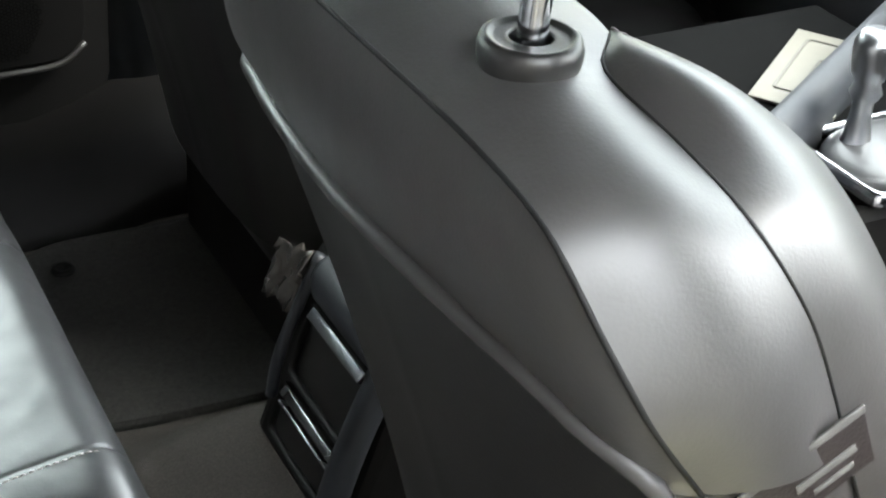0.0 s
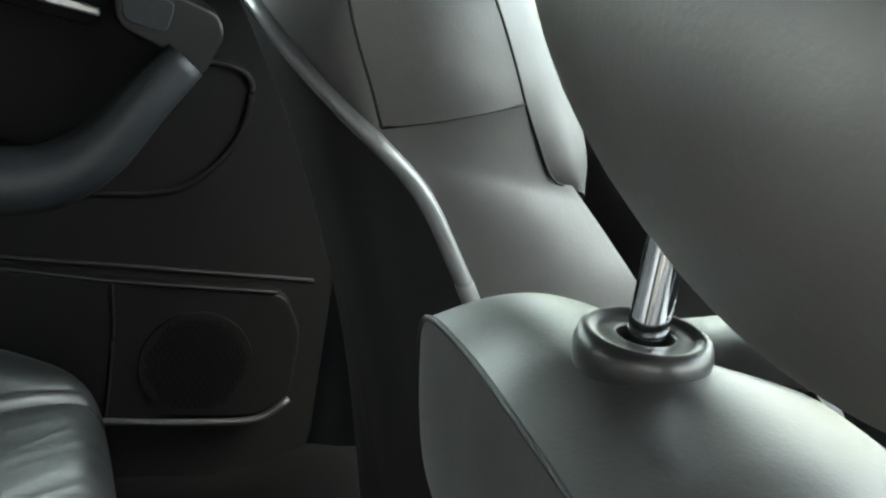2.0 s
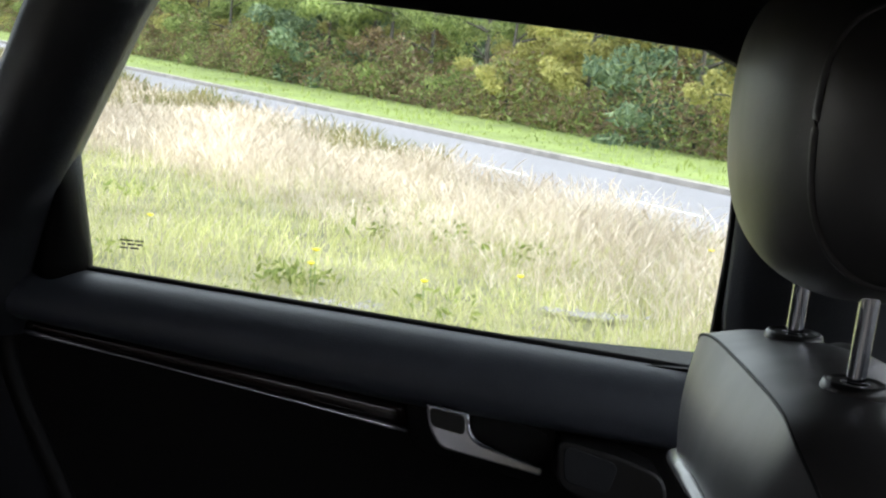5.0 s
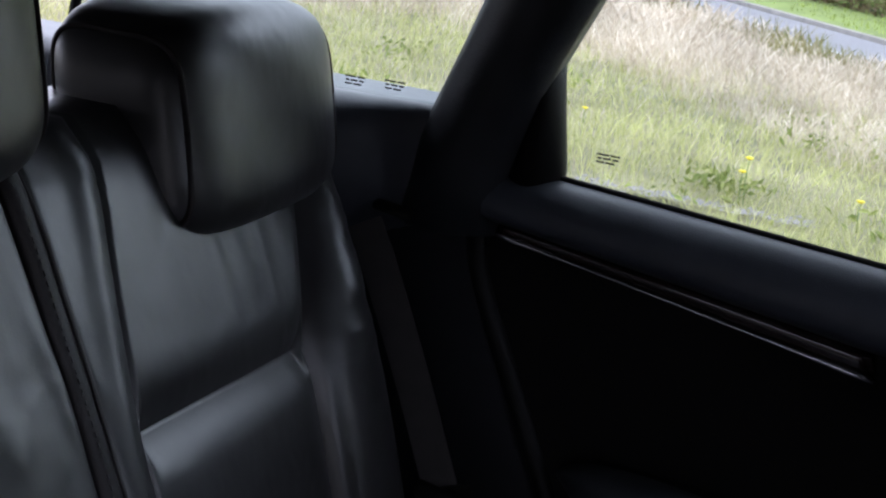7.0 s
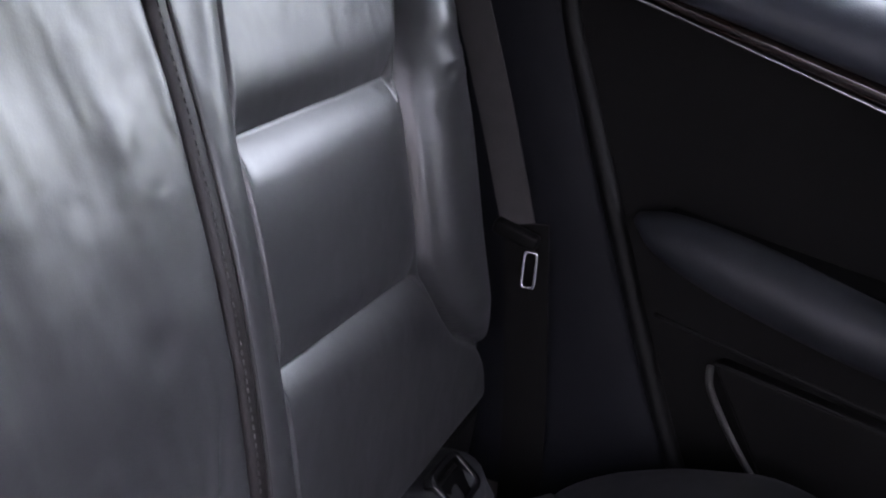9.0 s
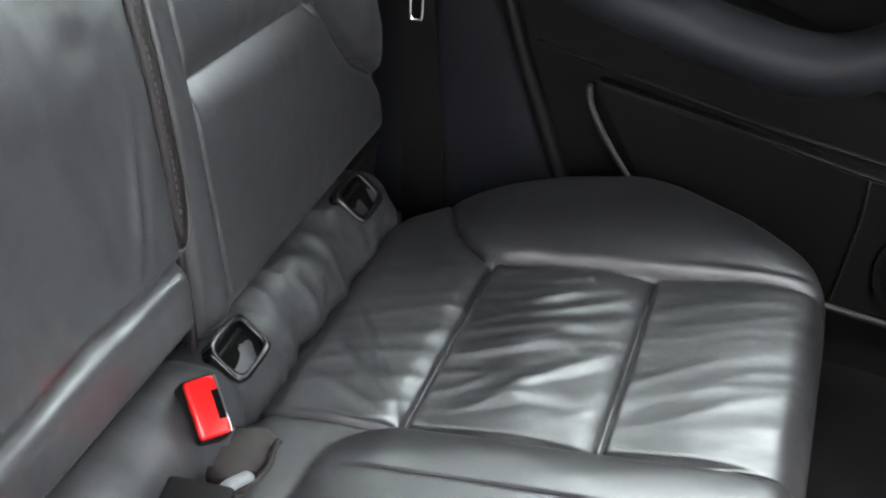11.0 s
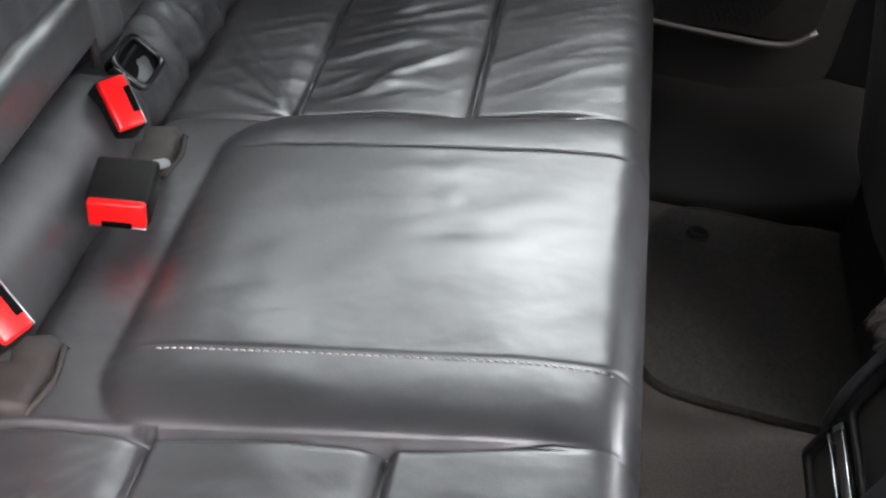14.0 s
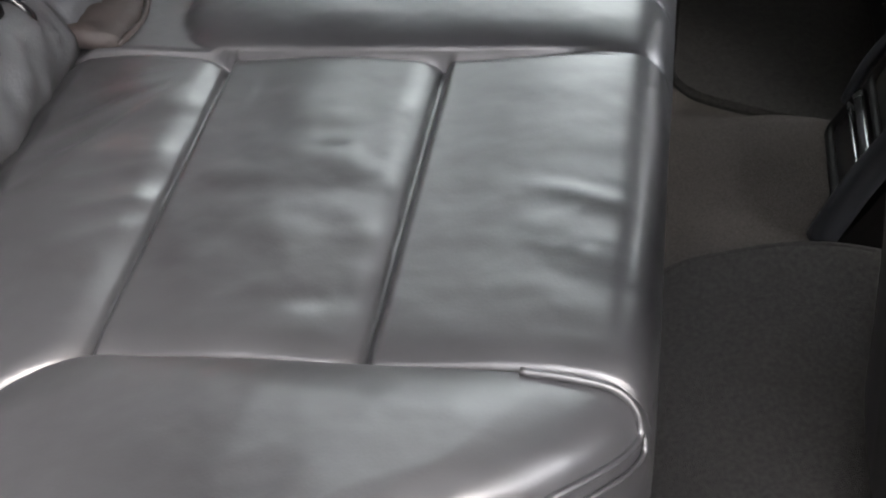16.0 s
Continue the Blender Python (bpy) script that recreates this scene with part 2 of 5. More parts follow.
def cushion_height(x, y):
    z = top_profile(x)
    a = abs(y)
    inner, outer = 0.186, bolster_seam(x, y)
    d = pad_inside(x, y)
    if d > 0:
        r = min(d / 0.050, 1)
        rise = interp(x, [(0.16, 0.017), (0.25, 0.016), (0.34, 0.0145), (0.40, 0.012), (0.45, 0.0085), (0.49, 0.005)])
        z += rise * math.sqrt(max(0, 1 - (1 - r) ** 2))
        z -= (0.0011 if y > 0 else 0.0006) * gauss(a - SEAM_Y, 0.0020) * step(0.165, 0.19, x)
        z -= 0.0011 * gauss(math.hypot((x - 0.345) / 0.020, (y - 0.012) / 0.009), 1.0)
        z += 0.0014 * noise.noise(Vector((x * 9, y * 9, 3.0))) + 0.0005 * noise.noise(Vector((x * 24, y * 40, 5.0)))
    elif a < outer:
        side = 1 if y > 0 else 2
        fade = step(0.18, 0.192, a)
        for gx in (0.201, 0.340):
            u = x - gx
            z -= (0.0065 * gauss(u, 0.011) + 0.0035 * gauss(u, 0.003) if u < 0 else 0.010 * gauss(u, 0.0026)) * fade
        z -= 0.0080 * gauss(a - inner - 0.001, 0.0035) * step(0.46, 0.36, x)
        for c in (0.13, 0.27, 0.415):
            z += 0.0040 * gauss(x - c, 0.045)
        puff = step(0.19, 0.25, a) * step(0.46, 0.42, a)
        if side == 1:
            skew = x + 0.35 * y
            calm = 0.35 + 0.65 * step(-0.2, 0.3, noise.noise(Vector((x * 7, y * 7, 2.0))))
            w = 0.0042 * gauss(x - 0.272, 0.040) * calm + 0.0009
            z += w * folds(skew, y - 0.45 * x, 9, 40, 7.3, 1.2) * puff
            z += 0.0014 * noise.noise(Vector((x * 30 + y * 12, y * 55 - x * 20, 2.0))) * puff * gauss(x - 0.272, 0.06)
            # creases pulled towards the buckle's corner
            for k in range(4):
                q = (y - 0.187) - (0.05 + 0.55 * k) * (0.205 - x)
                z += 0.0022 * gauss(q, 0.006) * gauss(x - 0.16, 0.035) * step(0.205, 0.195, x)
        else:
            z += 0.0003 * folds(x - 0.3 * y, y + 0.3 * x, 10, 30, 4.4, 1.3) * puff
            rear = step(0.205, 0.185, x)
            z += 0.0018 * folds(x + 0.55 * y, y - 0.55 * x, 7, 26, 5.7, 1.3) * puff * rear
            for k in range(4):
                q = (-y - 0.187) - (0.10 + 0.50 * k) * (0.205 - x)
                z += 0.0018 * gauss(q, 0.007) * gauss(x - 0.15, 0.04) * rear
            # soft hollows on the middle panel
            z += 0.0016 * noise.noise(Vector((x * 26 + y * 14, y * 30 - x * 16, 8.0))) * puff * step(0.205, 0.23, x) * step(0.34, 0.31, x)
            z += 0.0013 * gauss(math.hypot((x - 0.435) / 0.035, (y + 0.335 + 0.25 * (x - 0.435)) / 0.007), 1.0)
            z += 0.0005 * noise.noise(Vector((x * 11 + y * 6, y * 22, 6.0))) * puff + 0.0003 * noise.noise(Vector((x * 40, y * 55, 2.0))) * puff
    z -= 0.008 * gauss(a - outer, 0.0035) * step(0.115, 0.15, x) * step(0.497, 0.44, x) + 0.005 * gauss(a - outer, 0.012) * step(0.12, 0.17, x) * (1 if a < outer else 0.0)
    if a > outer:
        s = (a - outer) / max(0.03, bolster_rim(x) - outer + (0.0 if y > 0 else 0.05))
        hump = math.sqrt(max(0.0, 1 - (1 - min(s / 0.55, 1)) ** 2)) if s < 0.55 else math.cos(math.pi * 0.5 * min(1, (s - 0.55) / 0.75)) ** 0.8
        z += (0.78 if y > 0 else 0.9) * interp(x, [(0.10, 0.0), (0.14, 0.006), (0.18, 0.019), (0.23, 0.028), (0.30, 0.031), (0.36, 0.027), (0.42, 0.018), (0.46, 0.008), (0.488, 0.002)]) * hump
        z += 0.0005 * folds(x, y, 14, 20, 5.0)
    z -= 0.009 * step(0.108, 0.086, x)
    e = a - bolster_rim(x)
    return z - 0.17 * (step(-0.05, 0.06, e) if y > 0 else step(0.03, 0.13, e)) ** 1.4


def seam(parent, pts, radius=0.0014, mat=None, name="seam", n=60):
    v, f = tube(spline(pts, n), radius, 6)
    return link(name, v, f, mat or RUBBER, parent)


def stitches(parent, pts, pitch=0.0062, length=0.0034, radius=0.0007, mat=None):
    """One row of thread stitches along a line."""
    pts = [Vector(p) for p in pts]
    total = sum((b - a).length for a, b in zip(pts, pts[1:]))
    n = int(total / pitch)
    line = spline(pts, n * 2 + 1)
    verts, faces = [], []
    for i in range(n):
        a = line[2 * i]
        d = (line[2 * i + 1] - a).normalized() * length
        v, f = tube([a, a + d * 0.5 + Vector((0, 0, radius * 0.8)), a + d], radius, 4)
        k = len(verts)
        verts += v
        faces += [tuple(j + k for j in q) for q in f]
    ob = link("stitching", verts, faces, mat or STITCH, parent)
    tagged(ob, kind="stuff")
    return ob


def rear_cushion():
    bench = thing("rear_bench", "black leather rear bench cushion with pleated seats and raised middle pad", "car seat", 0.3, 0, 0.37)
    fine = lambda c, w, n: c + np.linspace(-w, w, n)
    ys = np.unique(np.round(np.concatenate([np.linspace(-0.66, 0.66, 330)] + [fine(q * c, w, n) for q in (-1, 1) for c, w, n in ((0.183, 0.009, 15), (0.456, 0.010, 13), (0.470, 0.008, 11), (SEAM_Y, 0.006, 11))]), 4))
    xs = np.unique(np.round(np.concatenate([np.linspace(0.085, 0.46, 126), np.linspace(0.462, 0.488, 20), fine(0.201, 0.008, 15), fine(0.340, 0.008, 15)]), 4))
    rings = []
    for y in ys:
        pull = 0.20 * max(0.0, (abs(y) - 0.462) / 0.185) ** 2
        ring = [(x - pull * step(0.25, 0.488, x), y, cushion_height(x, y)) for x in xs]
        zf = ring[-1][2]
        ring += [(0.4905 - pull, y, zf - 0.015), (0.4915 - pull, y, zf - 0.035), (0.4905 - pull, y, zf - 0.07), (0.482 - pull, y, 0.44), (0.46 - pull, y, 0.40), (0.085, y, 0.40)]
        rings.append(ring)
    v, f = loft(rings)
    link("leather_cover", v, f, LEATHER, bench)
    for q in (1,):
        pts = [(x, q * SEAM_Y, cushion_height(x, q * SEAM_Y) + 0.0002) for x in np.linspace(0.195, 0.474, 16)]
        seam(bench, pts, 0.0005, PIPING, "piping")
    pts = [(x, -SEAM_Y - 0.0045, cushion_height(x, -SEAM_Y - 0.0045) - 0.0001) for x in np.linspace(0.185, 0.476, 16)]
    stitches(bench, pts, pitch=0.0048, radius=0.0007, length=0.0032)
    block("base", 0.09, 0.45, -0.60, 0.60, 0.355, 0.402, PLASTIC, bench)
    # doubled welt round the front corner of the near bolster
    for lift, radius in ((0.002, 0.0022), (-0.007, 0.0016)):
        pts = []
        for x, y in ((0.415, 0.480), (0.440, 0.481), (0.460, 0.482), (0.472, 0.485), (0.478, 0.491), (0.478, 0.505), (0.476, 0.525), (0.474, 0.545), (0.472, 0.565)):
            pull = 0.20 * max(0.0, (y - 0.462) / 0.185) ** 2
            k = 0.004 if lift < 0 else 0.0
            pts.append((x - pull * step(0.25, 0.488, x) + k, -y - k * 0.3, cushion_height(x, -y) + lift))
        seam(bench, pts, radius, LEATHER, "welt")
    return bench


def block(name, x0, x1, y0, y1, z0, z1, mat, parent=None, bevel=0.006, label=""):
    bm = rounded((x1 - x0, y1 - y0, z1 - z0), bevel, 3, pose((x0 + x1) / 2, (y0 + y1) / 2, (z0 + z1) / 2))
    return part(name, bm, mat, parent, label)


bench = rear_cushion()


# the soft roll between cushion and backrest, with the child-seat anchor openings
def bite_roll():
    rings = []
    for y in np.linspace(-0.56, 0.535, 300):
        big = step(0.19, 0.13, abs(y))
        r = 0.036 + 0.011 * big - 0.022 * step(0.50, 0.535, y)
        cx, cz = 0.052 - 0.004 * big, 0.566 + 0.006 * big
        ring = []
        for k in range(22):
            a = 2 * math.pi * k / 22
            w = (0.0045 - 0.0030 * big) * folds(a * 0.05 + y * 0.5, y, 16, 17, 3.3, 1.1) + (0.0042 - 0.0032 * big) * folds(a * 0.045 - y * 0.8, y, 26, 30, 8.1, 1.5) + (0.0030 - 0.0008 * big) * noise.noise(Vector((a * 1.6, y * 34, 1.0))) - 0.0035 * gauss(abs(y) - 0.172, 0.006)
            ring.append((cx + (r + w) * math.cos(a), y, cz + (r + w) * math.sin(a)))
        rings.append(ring)
    v, f = loft(rings)
    return link("bite_roll", v, f, VINYL, bench, "wrinkled grey-black leather roll")


bite_roll()


def ring_frame(w, h, bar, depth, m, corner=0.35):
    """A rounded rectangular ring in its local xy plane, thickness along z."""
    n = 40
    outer, inner = [], []
    for k in range(n):
        a = 2 * math.pi * k / n
        c, s = math.cos(a), math.sin(a)
        cx, sy = math.copysign(abs(c) ** corner, c), math.copysign(abs(s) ** corner, s)
        outer.append((w / 2 * cx, h / 2 * sy))
        inner.append(((w / 2 - bar) * cx, (h / 2 - bar) * sy))
    rings = [[m @ Vector((x, y, z)) for x, y in loop] for loop, z in
             ((outer, -depth), (outer, depth * 0.6), ([(x * 0.97, y * 0.97) for x, y in outer], depth), ([(x * 1.03, y * 1.03) for x, y in inner], depth), (inner, depth * 0.6), (inner, -depth))]
    rings.append(rings[0])
    return loft(rings, caps=False)


def anchor_opening(y):
    t = thing("anchor_opening", "black plastic child seat anchor opening in the leather roll", "anchor", 0.066, y, 0.588, group="child seat anchors")
    m = Matrix.Translation((0.0655 if y > 0 else 0.0580, y, 0.6025 if y > 0 else 0.6045)) @ Matrix.Rotation(radians(34), 4, "Y") @ Matrix.Rotation(radians(90), 4, "Z")
    v, f = ring_frame(0.058, 0.040, 0.0055, 0.0055, m, 0.42)
    link("frame", v, f, GLOSS_BLACK, t, "glossy black frame")
    # solid near-black plate in place of the opening's shaded depth
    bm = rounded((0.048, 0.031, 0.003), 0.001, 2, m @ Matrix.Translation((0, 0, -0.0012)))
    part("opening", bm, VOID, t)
    v, f = tube([m @ Vector((-0.018, 0.008, 0.0008)), m @ Vector((0.018, 0.008, 0.0008))], 0.0018, 8)
    link("bar", v, f, PLASTIC, t)


for y in (0.462, 0.203, -0.222, -0.482):
    anchor_opening(y)


def buckle(m, strap, label):
    """Belt buckle: black body, red button with slot; its mouth faces local +z."""
    t = thing("belt_buckle", label, "belt buckle", *m.translation, group="belt buckles")
    bm = rounded((0.0445, 0.0245, 0.046), 0.004, 3, m @ Matrix.Translation((0, 0, -0.023)))
    part("body", bm, PLASTIC, t)
    bm = rounded((0.0405, 0.0215, 0.009), 0.0025, 3, m)
    part("button", bm, RED, t, "red release button")
    # slot as a near-black bar, its inner shade put into the colour
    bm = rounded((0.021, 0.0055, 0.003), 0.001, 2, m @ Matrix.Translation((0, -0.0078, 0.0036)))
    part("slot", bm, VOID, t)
    bm = rounded((0.040, 0.0012, 0.004), 0.0004, 2, m @ Matrix.Translation((0, -0.0113, 0.0015)))
    part("tongue_lip", bm, SATIN, t)
    if strap:
        v, f = tube(spline(strap, 8), 0.0052, 10, flat=0.7)
        link("stalk", v, f, GREY, t)
    return t


def axes(o, zdir, xdir):
    """A pose at o whose z runs along zdir and x close to xdir."""
    z = Vector(zdir).normalized()
    x = Vector(xdir)
    x = (x - z * x.dot(z)).normalized()
    y = z.cross(x)
    return Matrix(((x.x, y.x, z.x, o[0]), (x.y, y.y, z.y, o[1]), (x.z, y.z, z.z, o[2]), (0, 0, 0, 1)))


buckle(axes((0.085, 0.106, 0.624), (0.41, -0.53, 0.74), (-0.6, 0.45, 0.66)), None, "black belt buckle with red button standing in the seat gap")
buckle(axes((0.118, 0.000, 0.604), (0.12, -0.98, -0.12), (1, 0.12, 0.05)), [(0.118, 0.040, 0.602), (0.120, 0.066, 0.600), (0.122, 0.098, 0.585)], "black belt buckle with red button lying on the bench")
buckle(axes((0.095, -0.150, 0.628), (0.42, -0.50, 0.75), (-0.75, 0.27, 0.60)), None, "black belt buckle with red button standing in the seat gap")


def buckle_pocket(y0, y1, label):
    t = thing("buckle_pocket", label, "seat pocket", 0.11, (y0 + y1) / 2, 0.57)
    rings = []
    for i in range(9):
        y = y0 + (y1 - y0) * i / 8
        rings.append([(0.078 + 0.004 * noise.noise(Vector((y * 60, 1, 0))), y, 0.578), (0.098, y, 0.583 + 0.004 * math.sin(2.1 * i)), (0.114, y, 0.583 + 0.003 * math.sin(3.3 * i + 1)), (0.124 + 0.003 * math.sin(1.7 * i), y, 0.5775), (0.122, y, 0.571), (0.078, y, 0.568)])
    v, f = loft(rings)
    link("flap", v, f, POUCH, t)
    v, f = tube(spline([(0.122, y0, 0.578), (0.128, (y0 + y1) / 2, 0.579), (0.122, y1, 0.578)], 10), 0.0022, 6)
    link("hem", v, f, POUCH, t, "folded worn hem")


buckle_pocket(0.088, 0.150, "crumpled brown-black leather pocket behind the buckle")
buckle_pocket(-0.180, -0.115, "crumpled brown-black leather pocket behind the buckle")


def back_profile(z):
    return smooth_interp(z, [(0.56, 0.045), (0.60, 0.045), (0.676, 0.030), (0.768, 0.008), (0.864, -0.022), (0.951, -0.057), (1.021, -0.089), (1.06, -0.107), (1.085, -0.121), (1.105, -0.140)])


def crease(u, v, u0, v0, u1, v1, width):
    """Closeness to a straight crease between two places."""
    dx, dy = u1 - u0, v1 - v0
    t = min(max(((u - u0) * dx + (v - v0) * dy) / (dx * dx + dy * dy), 0), 1)
    return gauss(math.hypot(u - u0 - t * dx, v - v0 - t * dy), width) * math.sin(math.pi * min(max(t, 0.05), 0.95))


def rear_backrest(label, y0, y1, ribbed):
    back = thing("back_bench", label, "car seat", -0.1, (y0 + y1) / 2, 0.6)
    ys = np.linspace(y0, y1, int((y1 - y0) / 0.0035))
    if ribbed:
        ys = np.unique(np.round(np.concatenate([ys, np.linspace(0.222, 0.262, 30), np.linspace(0.455, 0.50, 30), np.linspace(0.502, 0.625, 60), [0.195, 0.196, 0.1975, 0.2]]), 4))
    else:
        ys = np.unique(np.round(np.concatenate([ys, y1 - np.array([0.001, 0.002, 0.004, 0.006])]), 4))
    zs = [np.linspace(0.57, 1.075, 128), np.linspace(1.08, 1.105, 6)]
    if ribbed:
        zs += [np.linspace(0.755, 0.815, 40), np.linspace(0.905, 0.960, 40)]
    zs = np.unique(np.round(np.concatenate(zs), 4))
    rings = []
    for y in ys:
        ring = []
        for z in zs:
            if ribbed:
                z += interp(z, [(0.57, 0), (0.74, -0.068), (0.7915, -0.068), (0.86, -0.058), (0.9365, -0.048), (0.98, -0.048), (1.075, 0)]) * min(max(y - 0.232, 0), 0.30)
            x = back_profile(z) - (0.040 * step(0.618, 0.566, z) if ribbed else 0.075 * step(0.640, 0.580, z))
            edge = min(y - y0, y1 - y) if not ribbed else y - y0
            x -= 0.012 * (1 - min(1, edge / 0.009)) ** 2.2
            if ribbed:
                left = smooth_interp(z, [(0.57, 0.246), (0.70, 0.236), (0.78, 0.232), (0.868, 0.230), (0.938, 0.233), (1.025, 0.255), (1.08, 0.27)])
                right = smooth_interp(z, [(0.57, 0.64), (0.663, 0.585), (0.702, 0.525), (0.768, 0.474), (0.81, 0.467), (0.923, 0.479), (1.006, 0.520), (1.08, 0.55)])
                inside = step(left - 0.001, left + 0.010, y) * step(right + 0.001, right - 0.012, y)
                x -= 0.006 * gauss(y - left, 0.0022) + 0.008 * gauss(y - right, 0.0030) + 0.002 * gauss(y - right, 0.012)
                x += 0.004 * gauss(y - (left - 0.018), 0.014)
                for gz, slope in ((0.7840, -0.062), (0.9310, -0.050)):
                    g = z - gz - slope * (y - 0.232)
                    x -= (0.0135 * max(0.0, 1 - g / 0.040) ** 2.2 if g > 0 else 0.0135 * max(0.0, 1 + g / 0.034) ** 2.4) * inside
                x += 0.0005 * folds(z, y, 5, 28, 8.0) * inside * step(0.9, 0.95, z)
                x += 0.0012 * noise.noise(Vector((y * 10, z * 8, 3.0)))
                if y > right:
                    wide = max(0.02, 0.592 - right)
                    q = min(1.0, (y - right) / wide)
                    x += 0.024 * min(1.0, wide / 0.09) * math.sin(math.pi * q ** 0.85) ** 0.8
                    x += 0.0022 * folds(z, y, 42, 8, 9.1) * step(0.83, 0.92, z) * math.sin(math.pi * q)
                if y > 0.572:
                    x -= 0.13 * step(0.572 + 0.02 * step(0.68, 0.64, z), 0.645, y)
            else:
                a = noise.noise(Vector((y * 24 + z * 6, z * 8.0, 4.0)))
                b = folds(y * 1.0 + z * 0.25, z, 30, 5.0, 6.1, 1.2)
                c = noise.noise(Vector((y * 60 + z * 12, z * 14, 9.0)))
                x += (0.0023 * a + 0.0011 * b * step(0.74, 0.86, z) + 0.0008 * c + 0.0035 * noise.noise(Vector((y * 8, z * 6, 1.0)))) * step(0.62, 0.7, z)
                x += 0.0035 * crease(y, z, 0.150, 0.80, 0.115, 0.69, 0.006) - 0.003 * crease(y, z, 0.165, 0.82, 0.128, 0.69, 0.006)
                x -= 0.0022 * crease(y, z, 0.10, 0.845, 0.13, 0.865, 0.012) + 0.0022 * crease(y, z, 0.035, 0.80, 0.055, 0.82, 0.012)
                x += -0.005 * gauss(z - 0.683, 0.004) + 0.005 * step(0.684, 0.668, z)
            ring.append((x, y, z))
        ring += [(-0.20, y, 1.105), (-0.22, y, 1.08), (-0.08, y, 0.57)]
        rings.append(ring)
    v, f = loft(rings)
    link("leather_cover", v, f, LEATHER, back)
    if not ribbed:
        pts = [(back_profile(z) - 0.006, y1 + 0.006, z) for z in np.linspace(0.585, 0.71, 6)]
        seam(back, pts, 0.0040, PIPING, "piping")
        line = [Vector((back_profile(z) - 0.0005, y1 + 0.0105 - 0.004 * step(0.72, 0.69, z), z)) for z in np.linspace(0.690, 1.094, 44)]
        rings = []
        for k, p in enumerate(line):
            w = 0.0085 * min(1, 0.25 + k / 4)
            rings.append([(p.x - 0.012, p.y - w, p.z), (p.x - 0.001, p.y - w, p.z), (p.x + 0.0012, p.y - w * 0.5, p.z), (p.x + 0.0012, p.y + w * 0.5, p.z), (p.x - 0.001, p.y + w, p.z), (p.x - 0.012, p.y + w, p.z)])
        v, f = loft(rings)
        strip = link("split_strip", v, f, PIPING, back, "dark brown stitched strip over the split")
        stitches(back, [(p.x + 0.0014, p.y - 0.0035, p.z) for p in line[2::4]], mat=THREAD_DARK, radius=0.0006)
        edge = [(p.x + 0.0008, p.y + 0.0085, p.z) for p in reversed(line[3::4])] + [(line[0].x + 0.0010, line[0].y + 0.004, 0.6905), (line[0].x + 0.0012, line[0].y - 0.003, 0.6880), (line[0].x + 0.0005, line[0].y - 0.011, 0.6905)]
        v, f = tube(spline(edge, 50), 0.0013, 8)
        link("edging", v, f, LIP, strip, "pale edge of the strip")
        block("base_flap", -0.07, 0.03, y0 + 0.01, y1 - 0.01, 0.40, 0.575, PLASTIC, back)
    else:
        block("base_flap", -0.07, 0.03, y0 + 0.01, y1 - 0.05, 0.40, 0.575, PLASTIC, back)
    return back


rear_backrest("black leather outer rear backrest with ribbed panels and side bolster", 0.194, 0.690, True)
rear_backrest("black leather wide rear backrest with creased middle part", -0.66, 0.180, False)


def rounded_block(cx, cy, cz, hx, hy, hz, power=3.2, nu=48, nv=24, lean=0.0, shape=None):
    """Vertices and faces of a cushion-like superellipsoid."""
    rings = []
    for i in range(1, nv):
        ph = -math.pi / 2 + math.pi * i / nv
        cz_, sz_ = abs(math.cos(ph)) ** (2 / power), math.copysign(abs(math.sin(ph)) ** (2 / power), math.sin(ph))
        ring = []
        for j in range(nu):
            th = 2 * math.pi * j / nu
            c, s = math.cos(th), math.sin(th)
            x = math.copysign(abs(c) ** (2 / power), c) * cz_
            y = math.copysign(abs(s) ** (2 / power), s) * cz_
            p = Vector((hx * x, hy * y, hz * sz_))
            if shape:
                p = shape(p)
            ring.append((cx + p.x - lean * p.z, cy + p.y, cz + p.z))
        rings.append(ring)
    return loft(rings)


def rear_headrest(y, label, w=0.17, z=1.094, x=-0.138):
    h = thing("rear_headrest", label, "headrest", -0.12, y, 1.05, group="rear headrests")

    def shape(p):
        k = abs(p.y) / w
        p.x -= 0.006 * k * k
        p.z -= 0.012 * k * k * (1 if p.z > 0 else 0.0)
        return p
    v, f = rounded_block(x, y, z, 0.056, w, 0.077, power=5.0, nu=128, nv=48, lean=0.2, shape=shape)
    link("cushion", v, f, LEATHER, h)
    for s in (-1, 1):
        # piping round the end panel
        pts = []
        k = (1 - 0.90 ** 5.0) ** (1 / 5.0) + 0.004
        for t in np.linspace(0, 2 * math.pi, 61):
            c, q = math.cos(t), math.sin(t)
            p = shape(Vector((0.056 * k * math.copysign(abs(c) ** (2 / 5.0), c), s * 0.90 * w, 0.077 * k * math.copysign(abs(q) ** (2 / 5.0), q))))
            pts.append(Vector((x + p.x - 0.2 * p.z, y + p.y, z + p.z)))
        v, f = tube(pts, 0.0022, 8, up=(0, 1, 0))
        link("piping", v, f, PIPING, h)
        v, f = tube([Vector((x - 0.02, y + s * 0.055, 0.95)), Vector((x - 0.03, y + s * 0.055, z))], 0.006, 12)
        link("post", v, f, CHROME, h)
    return h


rear_headrest(0.468, "black leather outer rear headrest on the backrest", 0.138)
rear_headrest(0.045, "black leather middle rear headrest raised on its posts", 0.135, 1.172)
rear_headrest(-0.452, "black leather outer rear headrest on the backrest", 0.135)


